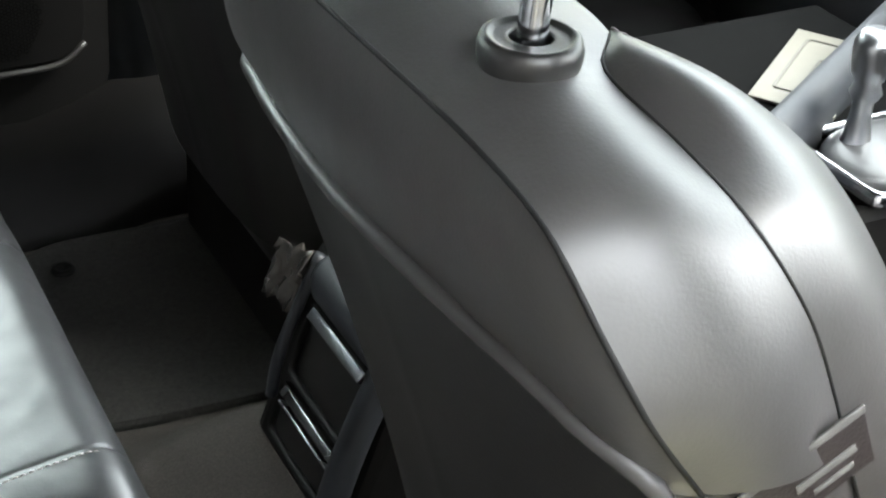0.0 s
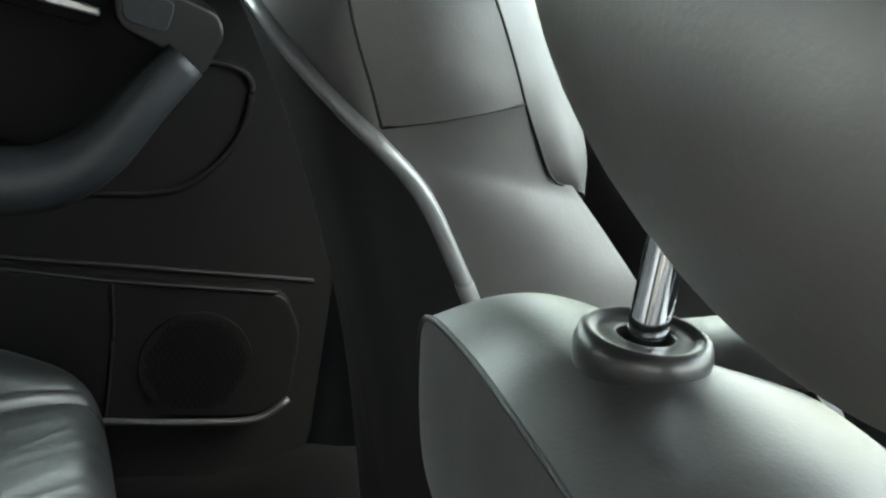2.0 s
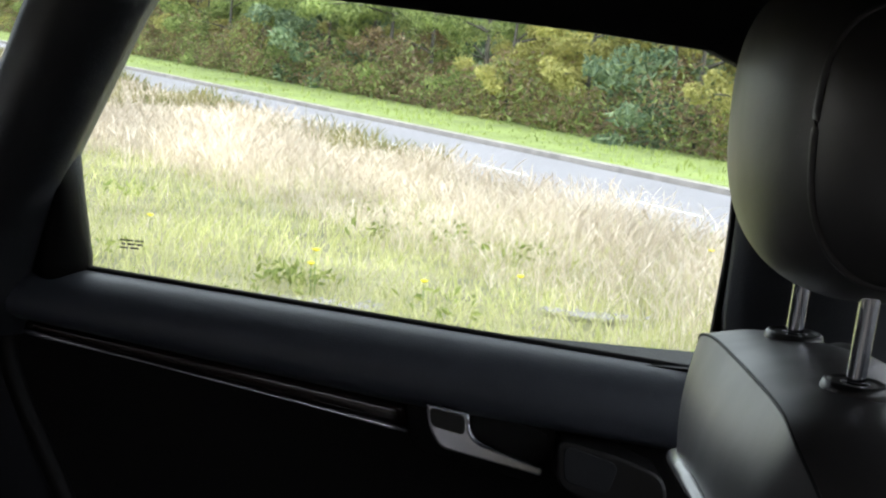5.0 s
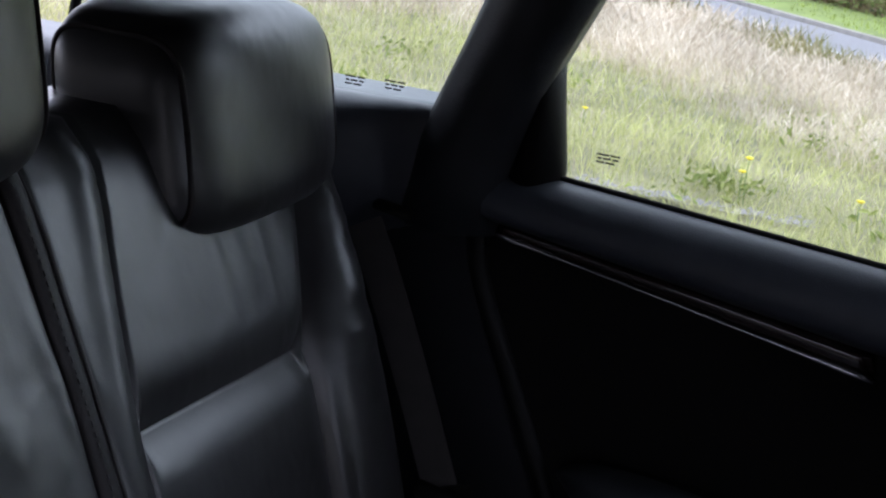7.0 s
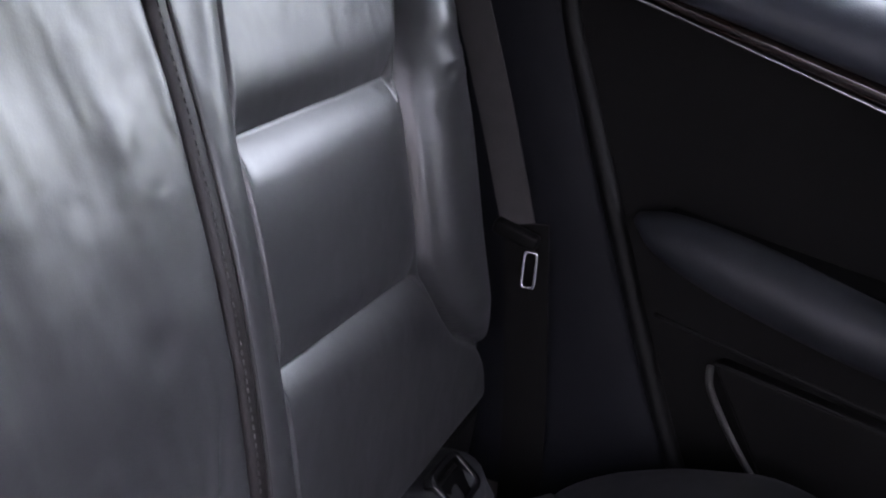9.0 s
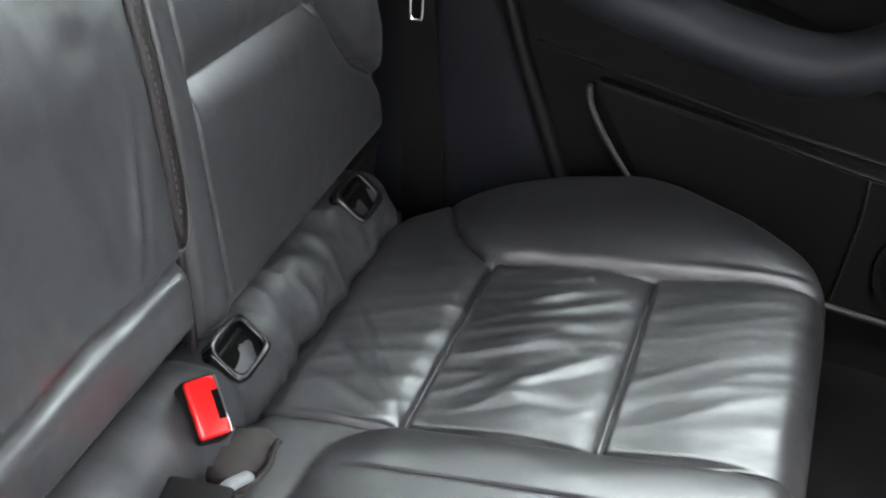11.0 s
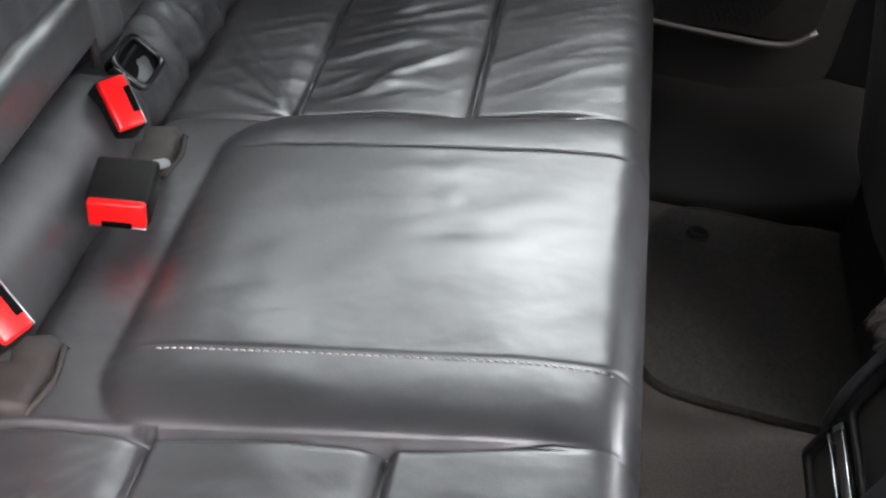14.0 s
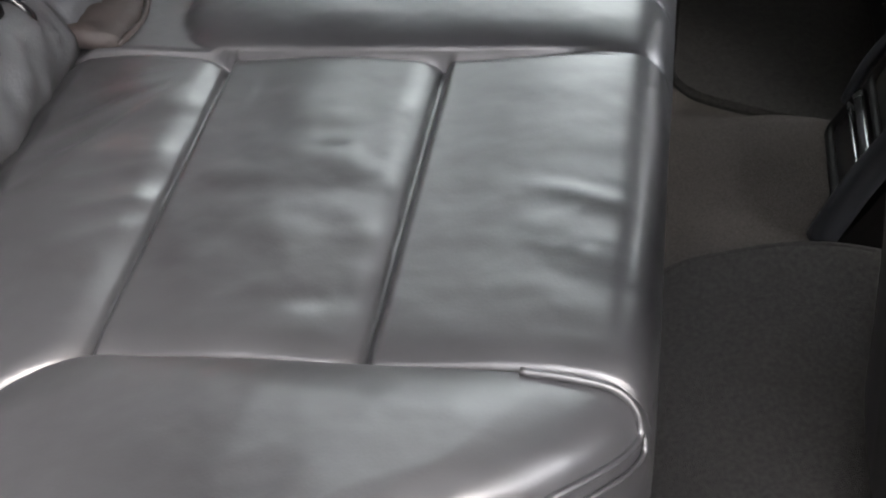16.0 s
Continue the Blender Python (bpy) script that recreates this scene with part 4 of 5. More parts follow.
S0_LOW = [(-0.004, 0.171, -0.145), (0.025, 0.174, -0.175), (0.05, 0.176, -0.215), (0.073, 0.178, -0.26), (0.10, 0.185, -0.35), (0.13, 0.19, -0.50)]
S2A = [(0.045, 0, -0.004), (0.043, 0.053, -0.007), (0.026, 0.075, -0.009), (0.030, 0.115, -0.018), (0.036, 0.148, -0.030), (0.055, 0.165, -0.062), (0.072, 0.172, -0.10), (0.080, 0.174, -0.120)]
S2B = S2A[1:] + [(0.09, 0.174, -0.14), (0.105, 0.172, -0.165), (0.122, 0.165, -0.172)]
S3 = [(0.045, 0.051, -0.006), (0.060, 0.095, -0.013), (0.088, 0.118, -0.04), (0.108, 0.135, -0.072), (0.126, 0.150, -0.11), (0.135, 0.160, -0.15), (0.128, 0.167, -0.174)]
FRONT = [(0.122, 0.168, -0.172), (0.154, 0.172, -0.208), (0.176, 0.176, -0.237), (0.21, 0.182, -0.33), (0.26, 0.19, -0.50)]


def mirrored(half, n):
    """A curve over the whole arch: far half reversed, then this half."""
    c = spline(half, n)
    return [Vector((p.x, -p.y, p.z)) for p in reversed(c)] + c[1:]


def ribbon(a, b, m, bulge, power=1.0):
    """A bulging skin between two curves with equally many points."""
    n = len(a)
    rings = []
    for i in range(n):
        ta = (a[min(i + 1, n - 1)] + b[min(i + 1, n - 1)] - a[max(i - 1, 0)] - b[max(i - 1, 0)])
        across = b[i] - a[i]
        nor = ta.cross(across)
        nor = nor.normalized() if nor.length > 1e-9 else Vector((0, 0, 1))
        if nor.dot((a[i] + b[i]) / 2 - Vector((0.06, 0, -0.25))) < 0:
            nor = -nor
        ends = 1.0
        rings.append([a[i].lerp(b[i], k / m) + nor * (bulge * math.sin(math.pi * k / m) ** power * min(1, across.length / 0.04) * ends) for k in range(m + 1)])
    return loft(rings, caps=False, closed=False)


def front_seat(name, label, px, py, pz):
    o = Vector((px, py, pz))
    S0, S1 = SEAT_CURVES[name]
    S0_LOW_ = [S0[-1]] + S0_LOW[1:]
    driver = name == "driver_seat"
    grow = (0.004, 0.0, 0.008) if driver else (-0.013, -0.004, 0.0)
    bolster_edge = [tuple(c + g * math.sin(math.pi * i / 6) for c, g in zip(p, grow)) for i, p in enumerate(S3)]
    s = thing(name, label, "car seat", px + 0.12, py, 0.36)

    def put(part_name, vf, mat, lab="", parent=s):
        v, f = vf
        return link(part_name, [o + Vector(p) for p in v], f, mat, parent, lab)
    # hard back shell
    c0 = [Vector(p) for p in mirrored(S0 + S0_LOW[1:5], 60)]
    mid = mirrored([(0.026, 0, -0.29), (0.030, 0.07, -0.29), (0.046, 0.125, -0.29), (0.069, 0.158, -0.295), (0.088, 0.174, -0.305), (0.104, 0.186, -0.36)], 60)
    low = mirrored([(0.095, 0, -0.56), (0.098, 0.08, -0.56), (0.110, 0.14, -0.56), (0.130, 0.175, -0.56), (0.140, 0.185, -0.56), (0.145, 0.188, -0.56)], 60)
    rings = []
    for a, b, c in zip(c0, mid, low):
        rings.append([a * ((1 - t) * (1 - 2 * t)) + b * (4 * t * (1 - t)) + c * (t * (2 * t - 1)) for t in (k / 16 for k in range(17))])
    shell = put("back_shell", loft(rings, caps=False, closed=False), SHELL, "smooth black plastic back shell")
    # rim colours lighter than the shell paint in the light on its edge
    put("shell_rim", tube([p + Vector((-0.001, 0, 0.0005)) for p in c0], 0.0044 if driver else 0.0056, 12), LIP if driver else RIM, "satin shell rim", shell)
    # leather skins
    a0, a1 = mirrored(S0, 40), mirrored(S1, 40)
    put("rear_panel", ribbon(a0, a1, 8, 0.004), LEATHER_SIDE, "leather panel above the shell")
    a2 = mirrored(S2A, 40)
    put("top_panel", ribbon(a1, a2, 14, 0.009 if driver else 0.007), LEATHER_SIDE, "smooth leather top and side panel")
    put("front_roll", ribbon(a2, [Vector((p.x + 0.010, p.y * 0.96, p.z - 0.045)) for p in a2], 8, 0.003), LEATHER_SIDE, "rolled front edge of the top")
    put("seam", tube(a1, 0.0011, 6), RUBBER)
    for q in (-1, 1):
        flip = Matrix.Diagonal((1, q, 1))
        b2, b3 = [flip @ p for p in spline(S2B, 40)], [flip @ p for p in spline(bolster_edge, 40)]
        put("side_bolster", ribbon(b2, b3, 10, 0.007 if driver else 0.006), LEATHER_SIDE, "stitched leather side bolster")
        put("seam", tube(b2, 0.0009, 6), RUBBER)
        front_in = [Vector((p.x + 0.008, p.y - q * (0.008 + 0.03 * i / 39), p.z - 0.022)) for i, p in enumerate(b3)]
        put("bolster_front", ribbon(b3, front_in, 8, 0.005), LEATHER_SIDE)
        deep = [Vector((p.x + 0.004, p.y - q * 0.02, p.z - 0.05)) for p in front_in]
        put("bolster_lining", ribbon(front_in, deep, 4, 0.002), LEATHER_SIDE)
        st = stitches(s, [o + p.lerp(w, 0.10) + Vector((-0.0008, q * 0.0006, 0.0006)) for p, w in zip(b3, b2)], pitch=0.0052, length=0.0034, radius=0.0006, mat=THREAD_MID)
        lo_a, lo_b = [flip @ p for p in spline(S0_LOW_, 30)], [flip @ p for p in spline(FRONT, 30)]
        top_a, top_b = Vector(S1[-1]), Vector(S2A[-1])
        line = [flip @ (top_a.lerp(top_b, k / 10) + Vector((0, 0.0045 * math.sin(math.pi * k / 10), 0))) for k in range(11)]
        put("seam", tube(line, 0.0009, 6), RUBBER)
        sv, sf = ribbon(lo_a, lo_b, 10, 0.006)
        rows = [line] + [sv[k:k + 11] for k in range(0, len(sv), 11)]
        put("side_panel", loft(rows, caps=False, closed=False), LEATHER_SIDE, "lower leather side panel")
    # front face and the seat's own cushion and base
    rings = []
    for i in range(16):
        t = i / 15
        z = -0.012 - 0.54 * t
        x = 0.05 + 0.25 * t ** 0.9
        w = 0.05 + 0.115 * min(1, t * 3.2) ** 0.8
        rings.append([(x + 0.02 + 0.03 * (k / 6) ** 2, w * k / 6, z - 0.03) for k in range(-6, 7)])
    put("front_panel", loft(rings, caps=False, closed=False), LEATHER_SIDE)
    block("seat_cushion", px + 0.12, px + 0.52, py - 0.185, py + 0.165, pz - 0.62, pz - 0.50, LEATHER_SIDE, s, 0.03)
    block("seat_base", px + 0.14, px + 0.52, py - 0.19, py + 0.19, 0.362, pz - 0.60, PLASTIC, s, 0.01)
    # post guides
    for d in (-0.0655, 0.0655):
        prof = [(0.0172, -0.014), (0.0186, -0.008), (0.0188, -0.004), (0.0178, -0.0005), (0.0162, 0.0005), (0.0150, 0.0003), (0.0138, -0.0006), (0.0128, -0.0008), (0.0100, -0.0006), (0.0085, -0.0005), (0.0081, -0.0006), (0.0079, -0.0012), (0.0078, -0.0022), (0.0077, -0.010)]
        rings = [[(r * math.cos(a), d + r * math.sin(a), h + (0.0048 if driver else 0.001)) for a in (2 * math.pi * k / 40 for k in range(40))] for r, h in prof]
        put("post_guide", loft(rings, caps=False), SHELL, "round black plastic post guide")
    h = thing("headrest", "black leather front headrest on two chrome posts", "headrest", px, py, pz, group="front headrests")

    def shape(p):
        if p.z < 0:
            p.x *= 1 - (0.45 if driver else 0.15) * (p.z / hh) ** 2
        p.x += 0.02 * (abs(p.y) / 0.13) ** 2
        p.z *= 1 - 0.13 * (p.y / 0.13) ** 2
        if driver:
            p.z += 0.14 * p.y
        return p
    hh = 0.080 if driver else 0.092
    lean, power = (-0.24, 2.3) if driver else (0.02, 3.0)
    hx, hz = (px + 0.003, pz + 0.124) if driver else (px + 0.004, pz + 0.131)
    hy = py - 0.010 if driver else py
    v, f = rounded_block(hx, hy, hz, 0.070, 0.128, hh, power, 64, 32, lean, shape)
    link("cushion", v, f, LEATHER_SIDE, h)
    for q in (-1, 1):
        pts = []
        for t in np.linspace(0, 1, 33):
            th = 2 * math.pi * t
            c, si = math.cos(th), math.sin(th)
            k = (1 - (0.090 / 0.128) ** power) ** (1 / power)
            p = shape(Vector((0.070 * k * math.copysign(abs(c) ** (2 / power), c), q * 0.090, hh * k * math.copysign(abs(si) ** (2 / power), si))))
            pts.append(Vector((hx + p.x - lean * p.z, hy + p.y, hz + p.z)))
        v, f = tube(spline(pts, 90), 0.0022, 8)
        link("piping", v, f, LEATHER_SIDE, h)
        if driver and q < 0:
            stitches(h, [p + (p - Vector((hx, hy, hz))) * 0.022 + Vector((0, 0.0052, 0)) for p in pts], pitch=0.0055, length=0.0036, radius=0.0007, mat=THREAD_DARK)
    # round stitched button on the side
    m = axes((hx - 0.022, hy - 0.112, hz - 0.040), (-0.35, -0.90, -0.25), (1, 0, 0))
    if driver:
      v, f = loft([[m @ Vector((r * math.cos(a), r * math.sin(a), z)) for a in (2 * math.pi * k / 28 for k in range(28))] for r, z in ((0.015, -0.004), (0.0145, 0.0012), (0.012, 0.0022), (0.0095, 0.0006), (0.008, -0.0005), (0.004, 0.0008), (0.0005, 0.001))], caps=False)
      link("side_button", v, f, LEATHER_SIDE, h, "round sewn side button")
    for d in (-0.0655, 0.0655):
        v, f = tube(spline([(px - 0.001, py + d, pz - 0.03), (px, py + d, pz), (px + 0.002, py + d, pz + 0.05), (px + 0.007, py + d, pz + 0.10)], 8), 0.0055, 20, up=(0, 1, 0))
        link("post", v, f, CHROME, h, "chrome headrest post")


front_seat("passenger_seat", "black leather front passenger seat with smooth back shell", 0.599, 0.333, 1.096)
front_seat("driver_seat", "black leather driver seat with smooth back shell and stitched bolster", 0.5525, -0.332, 1.018)


# embossed tag on the driver seat's side: unreadable lettering as a bar
tag = thing("seat_tag", "small dark woven tag with grey hem on the driver seat", "seat tag", 0.61, -0.512, 0.885)
TAG_INK = material("grey_woven_ink", (0.085, 0.084, 0.082), 0.7, bump=0.3, bump_scale=900, var=0.15)


def on_tag(u, v, w):
    """A pose on the tag: u along its hem, v down from it, w proud of the seat."""
    return axes((0.6025 + 0.898 * u + 0.44 * v, -0.5125 - w, 0.910 + 0.44 * u - 0.898 * v), (0, -1, 0), (0.898, 0, 0.44))


part("cloth", rounded((0.056, 0.034, 0.0016), 0.0006, 2, on_tag(0.0, 0.017, 0.0)), PIPING, tag)
part("hem", rounded((0.056, 0.0042, 0.0012), 0.0005, 2, on_tag(0.0, 0.001, 0.0012)), TAG_INK, tag, "light grey hem")
part("bar", rounded((0.027, 0.0044, 0.0008), 0.0003, 2, on_tag(0.008, 0.0185, 0.0010)), TAG_INK, tag)
part("bar", rounded((0.018, 0.0030, 0.0008), 0.0003, 2, on_tag(0.010, 0.0265, 0.0010)), TAG_INK, tag)

# ---- floor ----
def floor_z(x, y):
    hump = 0.075 * step(0.20, 0.09, abs(y - 0.01)) * step(0.40, 0.66, x)
    side = 0.06 * step(0.54, 0.60, abs(y))
    ramp = 0.05 * step(0.48, 0.40, x)
    return 0.362 + hump + side + ramp


rings = [[(x, y, floor_z(x, y) + 0.0015 * noise.noise(Vector((x * 30, y * 30, 0)))) for y in np.linspace(-0.69, 0.69, 90)] + [(x, 0.69, 0.30), (x, -0.69, 0.30)] for x in np.concatenate([np.linspace(-0.9, 0.38, 20), np.linspace(0.4, 0.95, 60), np.linspace(1.0, 1.7, 10)])]
v, f = loft(rings)
floor = link("floor", v, f, CARPET)
tagged(floor, "black carpeted car floor with a raised tunnel", "floor", kind="structure")


def mat_outline(pts, name_y):
    t = thing("floor_mat", "dark carpet floor mat with a round fixing stud", "floor mat", 0.62, name_y, 0.364, group="floor mats")
    poly = rounded_poly(pts, 0.09 if name_y > 0 else 0.05, 9)
    n = len(poly)
    cx, cy = sum(p[0] for p in poly) / n, sum(p[1] for p in poly) / n

    def lift(x, y):
        return floor_z(x, y) + 0.0035
    rings = [[(cx + (x - cx) * k, cy + (y - cy) * k, max(lift(cx + (x - cx) * k, cy + (y - cy) * k), 0) + h) for x, y in poly] for k, h in ((1.0, -0.004), (1.0, 0.003), (0.985, 0.0055), (0.95, 0.0055), (0.75, 0.0055), (0.5, 0.0055), (0.25, 0.0055), (0.02, 0.0055))]
    v, f = loft(rings)
    link("carpet", v, f, MAT, t)
    v, f = tube([Vector(p) for p in rings[2]] + [Vector(rings[2][0])], 0.0020, 6)
    link("edging", v, f, MAT, t)
    return t


MAT = material("mat_carpet", (0.036, 0.034, 0.031), 0.95, bump=0.9, bump_scale=1100, var=0.45, scale=260, distance=0.003)
far_mat = mat_outline([(0.528, 0.218), (0.62, 0.206), (0.80, 0.19), (0.86, 0.30), (0.86, 0.52), (0.70, 0.525), (0.535, 0.53)], 0.36)
near_mat = mat_outline([(0.50, -0.090), (0.64, -0.072), (0.80, -0.075), (0.86, -0.2), (0.86, -0.52), (0.50, -0.53)], -0.36)
for owner, x, y in ((far_mat, 0.586, 0.474), (near_mat, 0.597, -0.220)):
    z = floor_z(x, y) + 0.010
    rings = [[(x + r * math.cos(a), y + r * math.sin(a), z + h) for a in (2 * math.pi * k / 24 for k in range(24))] for r, h in ((0.013, -0.004), (0.013, 0.001), (0.011, 0.003), (0.007, 0.003), (0.005, 0.0005))]
    v, f = loft(rings)
    link("stud", v, f, PLASTIC, owner, "round black fixing stud")

# door sill trims on both sides
for sgn, nm in ((1, "far"), (-1, "near")):
    rings = []
    for x in np.linspace(0.30, 1.5, 24):
        lift = 0.04 * step(0.62, 0.74, x)
        rings.append([(x, sgn * yy, zz + lift) for yy, zz in ((0.535, 0.358), (0.538, 0.374), (0.552, 0.396), (0.578, 0.418), (0.610, 0.432), (0.65, 0.437), (0.70, 0.43), (0.78, 0.42), (0.78, 0.30), (0.55, 0.30))])
    v, f = loft(rings)
    tagged(link("door_sill", v, f, PLASTIC), "black plastic door sill trim", "door sill", kind="structure")

# ---- centre console ----
console = thing("centre_console", "black plastic centre console with rear air vents and cap", "console", 0.9, 0, 0.43)
FACE = Matrix.Translation((0.66, 0.012, 0.49)) @ axes((0, 0, 0), (0.313, 0, 0.95), (0, 1, 0))  # x across, y out of the face, z up it
profile = [(0.648, 0.44), (0.660, 0.475), (0.700, 0.605), (0.712, 0.622), (0.735, 0.632), (0.80, 0.635), (0.95, 0.63), (1.20, 0.625), (1.50, 0.66), (1.60, 0.72), (1.60, 0.40), (0.70, 0.40), (0.655, 0.42)]
rings = []
for yy, inset in ((-0.072, 0.010), (-0.068, 0.002), (-0.060, 0.0), (0.082, 0.0), (0.090, 0.002), (0.094, 0.010)):
    rings.append([(x + (inset if x < 0.74 else 0), yy, z - (inset if z > 0.6 else 0)) for x, z in profile])
v, f = loft(rings)
link("body", v, f, PLASTIC, console, smooth=False)


def on_face(pts):
    return [FACE @ Vector(p) for p in pts]


rings = []
for xx, r in ((-0.074, 0.010), (-0.070, 0.018), (-0.060, 0.022), (0.030, 0.022), (0.040, 0.018), (0.044, 0.010)):
    rings.append(on_face([(xx, 0.004 + r * 0.9 * math.sin(a), 0.118 + r * math.cos(a)) for a in (2 * math.pi * k / 16 for k in range(16))]))
v, f = loft(rings)
link("top_roll", v, f, SOFT, console, "rounded soft cap over the vents")
for xx, w, end in ((-0.072, 0.0125, -0.06), (0.060, 0.005, -0.012)):
    v, f = tube(spline(on_face([(xx, 0.004, 0.124), (xx, 0.009, 0.06), (xx + 0.001, 0.009, 0.03 + 0.5 * end), (xx + 0.003, 0.002, end)]), 20), w, 12, up=(0, 1, 0))
    link("side_rail", v, f, SOFT, console, "rounded black side rail")
for z0, z1, bars in ((0.026, 0.096, ((0.0880, 0.0100),)), (-0.030, 0.022, ((0.0150, 0.0085), (0.0040, 0.0028)))):
    v, f = ring_frame(0.108, z1 - z0, 0.005, 0.004, FACE @ Matrix.Translation((-0.009, 0.005, (z0 + z1) / 2 - 0.004)) @ Matrix.Rotation(radians(90), 4, "X"), 0.2)
    vent = link("vent", v, f, PLASTIC, console, "dark rear air vent")
    part("well", rounded((0.100, 0.004, z1 - z0 - 0.006), 0.001, 2, FACE @ Matrix.Translation((-0.009, 0.002, (z0 + z1) / 2 - 0.004))), SHELL, vent)
    for up, high in bars:
        bm = rounded((0.092, 0.008, high), 0.0012, 2, FACE @ Matrix.Translation((-0.009, 0.008, up - 0.004)) @ Matrix.Rotation(radians(20), 4, "X"))
        part("slat", bm, SATIN, vent, "silver vent slat")
# crumpled clear wrapper tucked beside the console
wrap = thing("wrapper", "crumpled grey plastic wrapper beside the console", "wrapper", 0.68, 0.11, 0.55)
verts, faces = [], []
for i in range(9):
    for j in range(9):
        n = noise.noise(Vector((i * 0.7, j * 0.7, 2)))
        verts.append((0.688 - 0.016 * j / 8 + 0.010 * n, 0.135 - 0.060 * i / 8, 0.590 - 0.05 * j / 8 + 0.02 * i / 8 + 0.006 * n))
faces = [(i * 9 + j, i * 9 + j + 1, (i + 1) * 9 + j + 1, (i + 1) * 9 + j) for i in range(8) for j in range(8)]
FOIL = material("grey_film", (0.075, 0.068, 0.062), 0.25, bump=0.2, bump_scale=60, var=0.3)
w = link("film", verts, faces, FOIL, wrap)
w.modifiers.new("thickness", "SOLIDIFY").thickness = 0.001

# gear lever, its bezel and the papers in front of it
gear = thing("gear_lever", "satin silver gear lever in a chrome-framed boot", "gear lever", 1.15, -0.02, 0.64)
v, f = ring_frame(0.17, 0.12, 0.006, 0.006, Matrix.Translation((1.195, -0.040, 0.655)), 0.2)
link("frame", v, f, CHROME, gear, "chrome gear frame")
v, f = rounded_block(1.19, -0.035, 0.648, 0.07, 0.05, 0.022, 2.4)
link("boot", v, f, LEATHER, gear, "leather boot")
v, f = tube(spline([(1.155, -0.02, 0.645), (1.152, -0.02, 0.69), (1.150, -0.02, 0.73), (1.146, -0.02, 0.768)], 14), 0.016, 16, radii=[smooth_interp(i / 13, [(0, 0.018), (0.25, 0.0115), (0.46, 0.009), (0.56, 0.015), (0.60, 0.0105), (0.68, 0.0155), (0.95, 0.0160), (1, 0.011)]) for i in range(14)])
link("knob", v, f, SATIN, gear, "satin silver lever and knob")
card = thing("card_box", "cream card with a grey printed border lying by the console", "card", 1.19, 0.10, 0.64)
corner, along_card, across_card = Vector((1.125, 0.090, 0.660)), Vector((0.144, 0.098, 0)), Vector((0.045, -0.066, 0))
m = axes(corner + along_card / 2 + across_card / 2, (0, 0, 1), along_card)
bm = rounded((along_card.length, across_card.length, 0.003), 0.0008, 2, m)
part("sheet", bm, PAPER, card)
v, f = ring_frame(0.128, 0.052, 0.003, 0.0005, m @ Matrix.Translation((0.004, 0, 0.0020)), 0.12)
link("printed_border", v, f, GREY_INK, card)
v, f = ring_frame(0.05, 0.026, 0.002, 0.0005, m @ Matrix.Translation((0.0, -0.010, 0.0020)), 0.12)
link("printed_box", v, f, GREY_INK, card)
tray = thing("console_tray", "black console tray beside the gear lever with a rounded grey ridge", "console tray", 1.18, 0.05, 0.63)
# tray floor in the near-black recess shade colour
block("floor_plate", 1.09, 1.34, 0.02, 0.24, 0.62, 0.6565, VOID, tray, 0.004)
rings = []
for t in np.linspace(0, 1, 10):
    p = Vector((1.045, -0.020, 0.694)).lerp(Vector((1.33, 0.128, 0.706)), t)
    rings.append([(p.x + sx, p.y + sy, p.z + sz) for sx, sy, sz in ((-0.008, 0.012, -0.012), (-0.005, 0.009, -0.002), (0.0, 0.0, 0.002), (0.006, -0.010, -0.004), (0.008, -0.014, -0.016), (0.010, -0.016, -0.06), (-0.006, 0.010, -0.06))])
v, f = loft(rings)
link("ridge", v, f, SOFT, tray, "rounded grey ridge")


# ---- outside ----
ROAD_DIR = Vector((0.51, -0.86, 0)).normalized()
ROAD_OUT = Vector((0.86, 0.51, 0)).normalized()


def along(s, d, z=0.0):
    p = ROAD_DIR * s + ROAD_OUT * d
    return Vector((p.x, p.y, z))


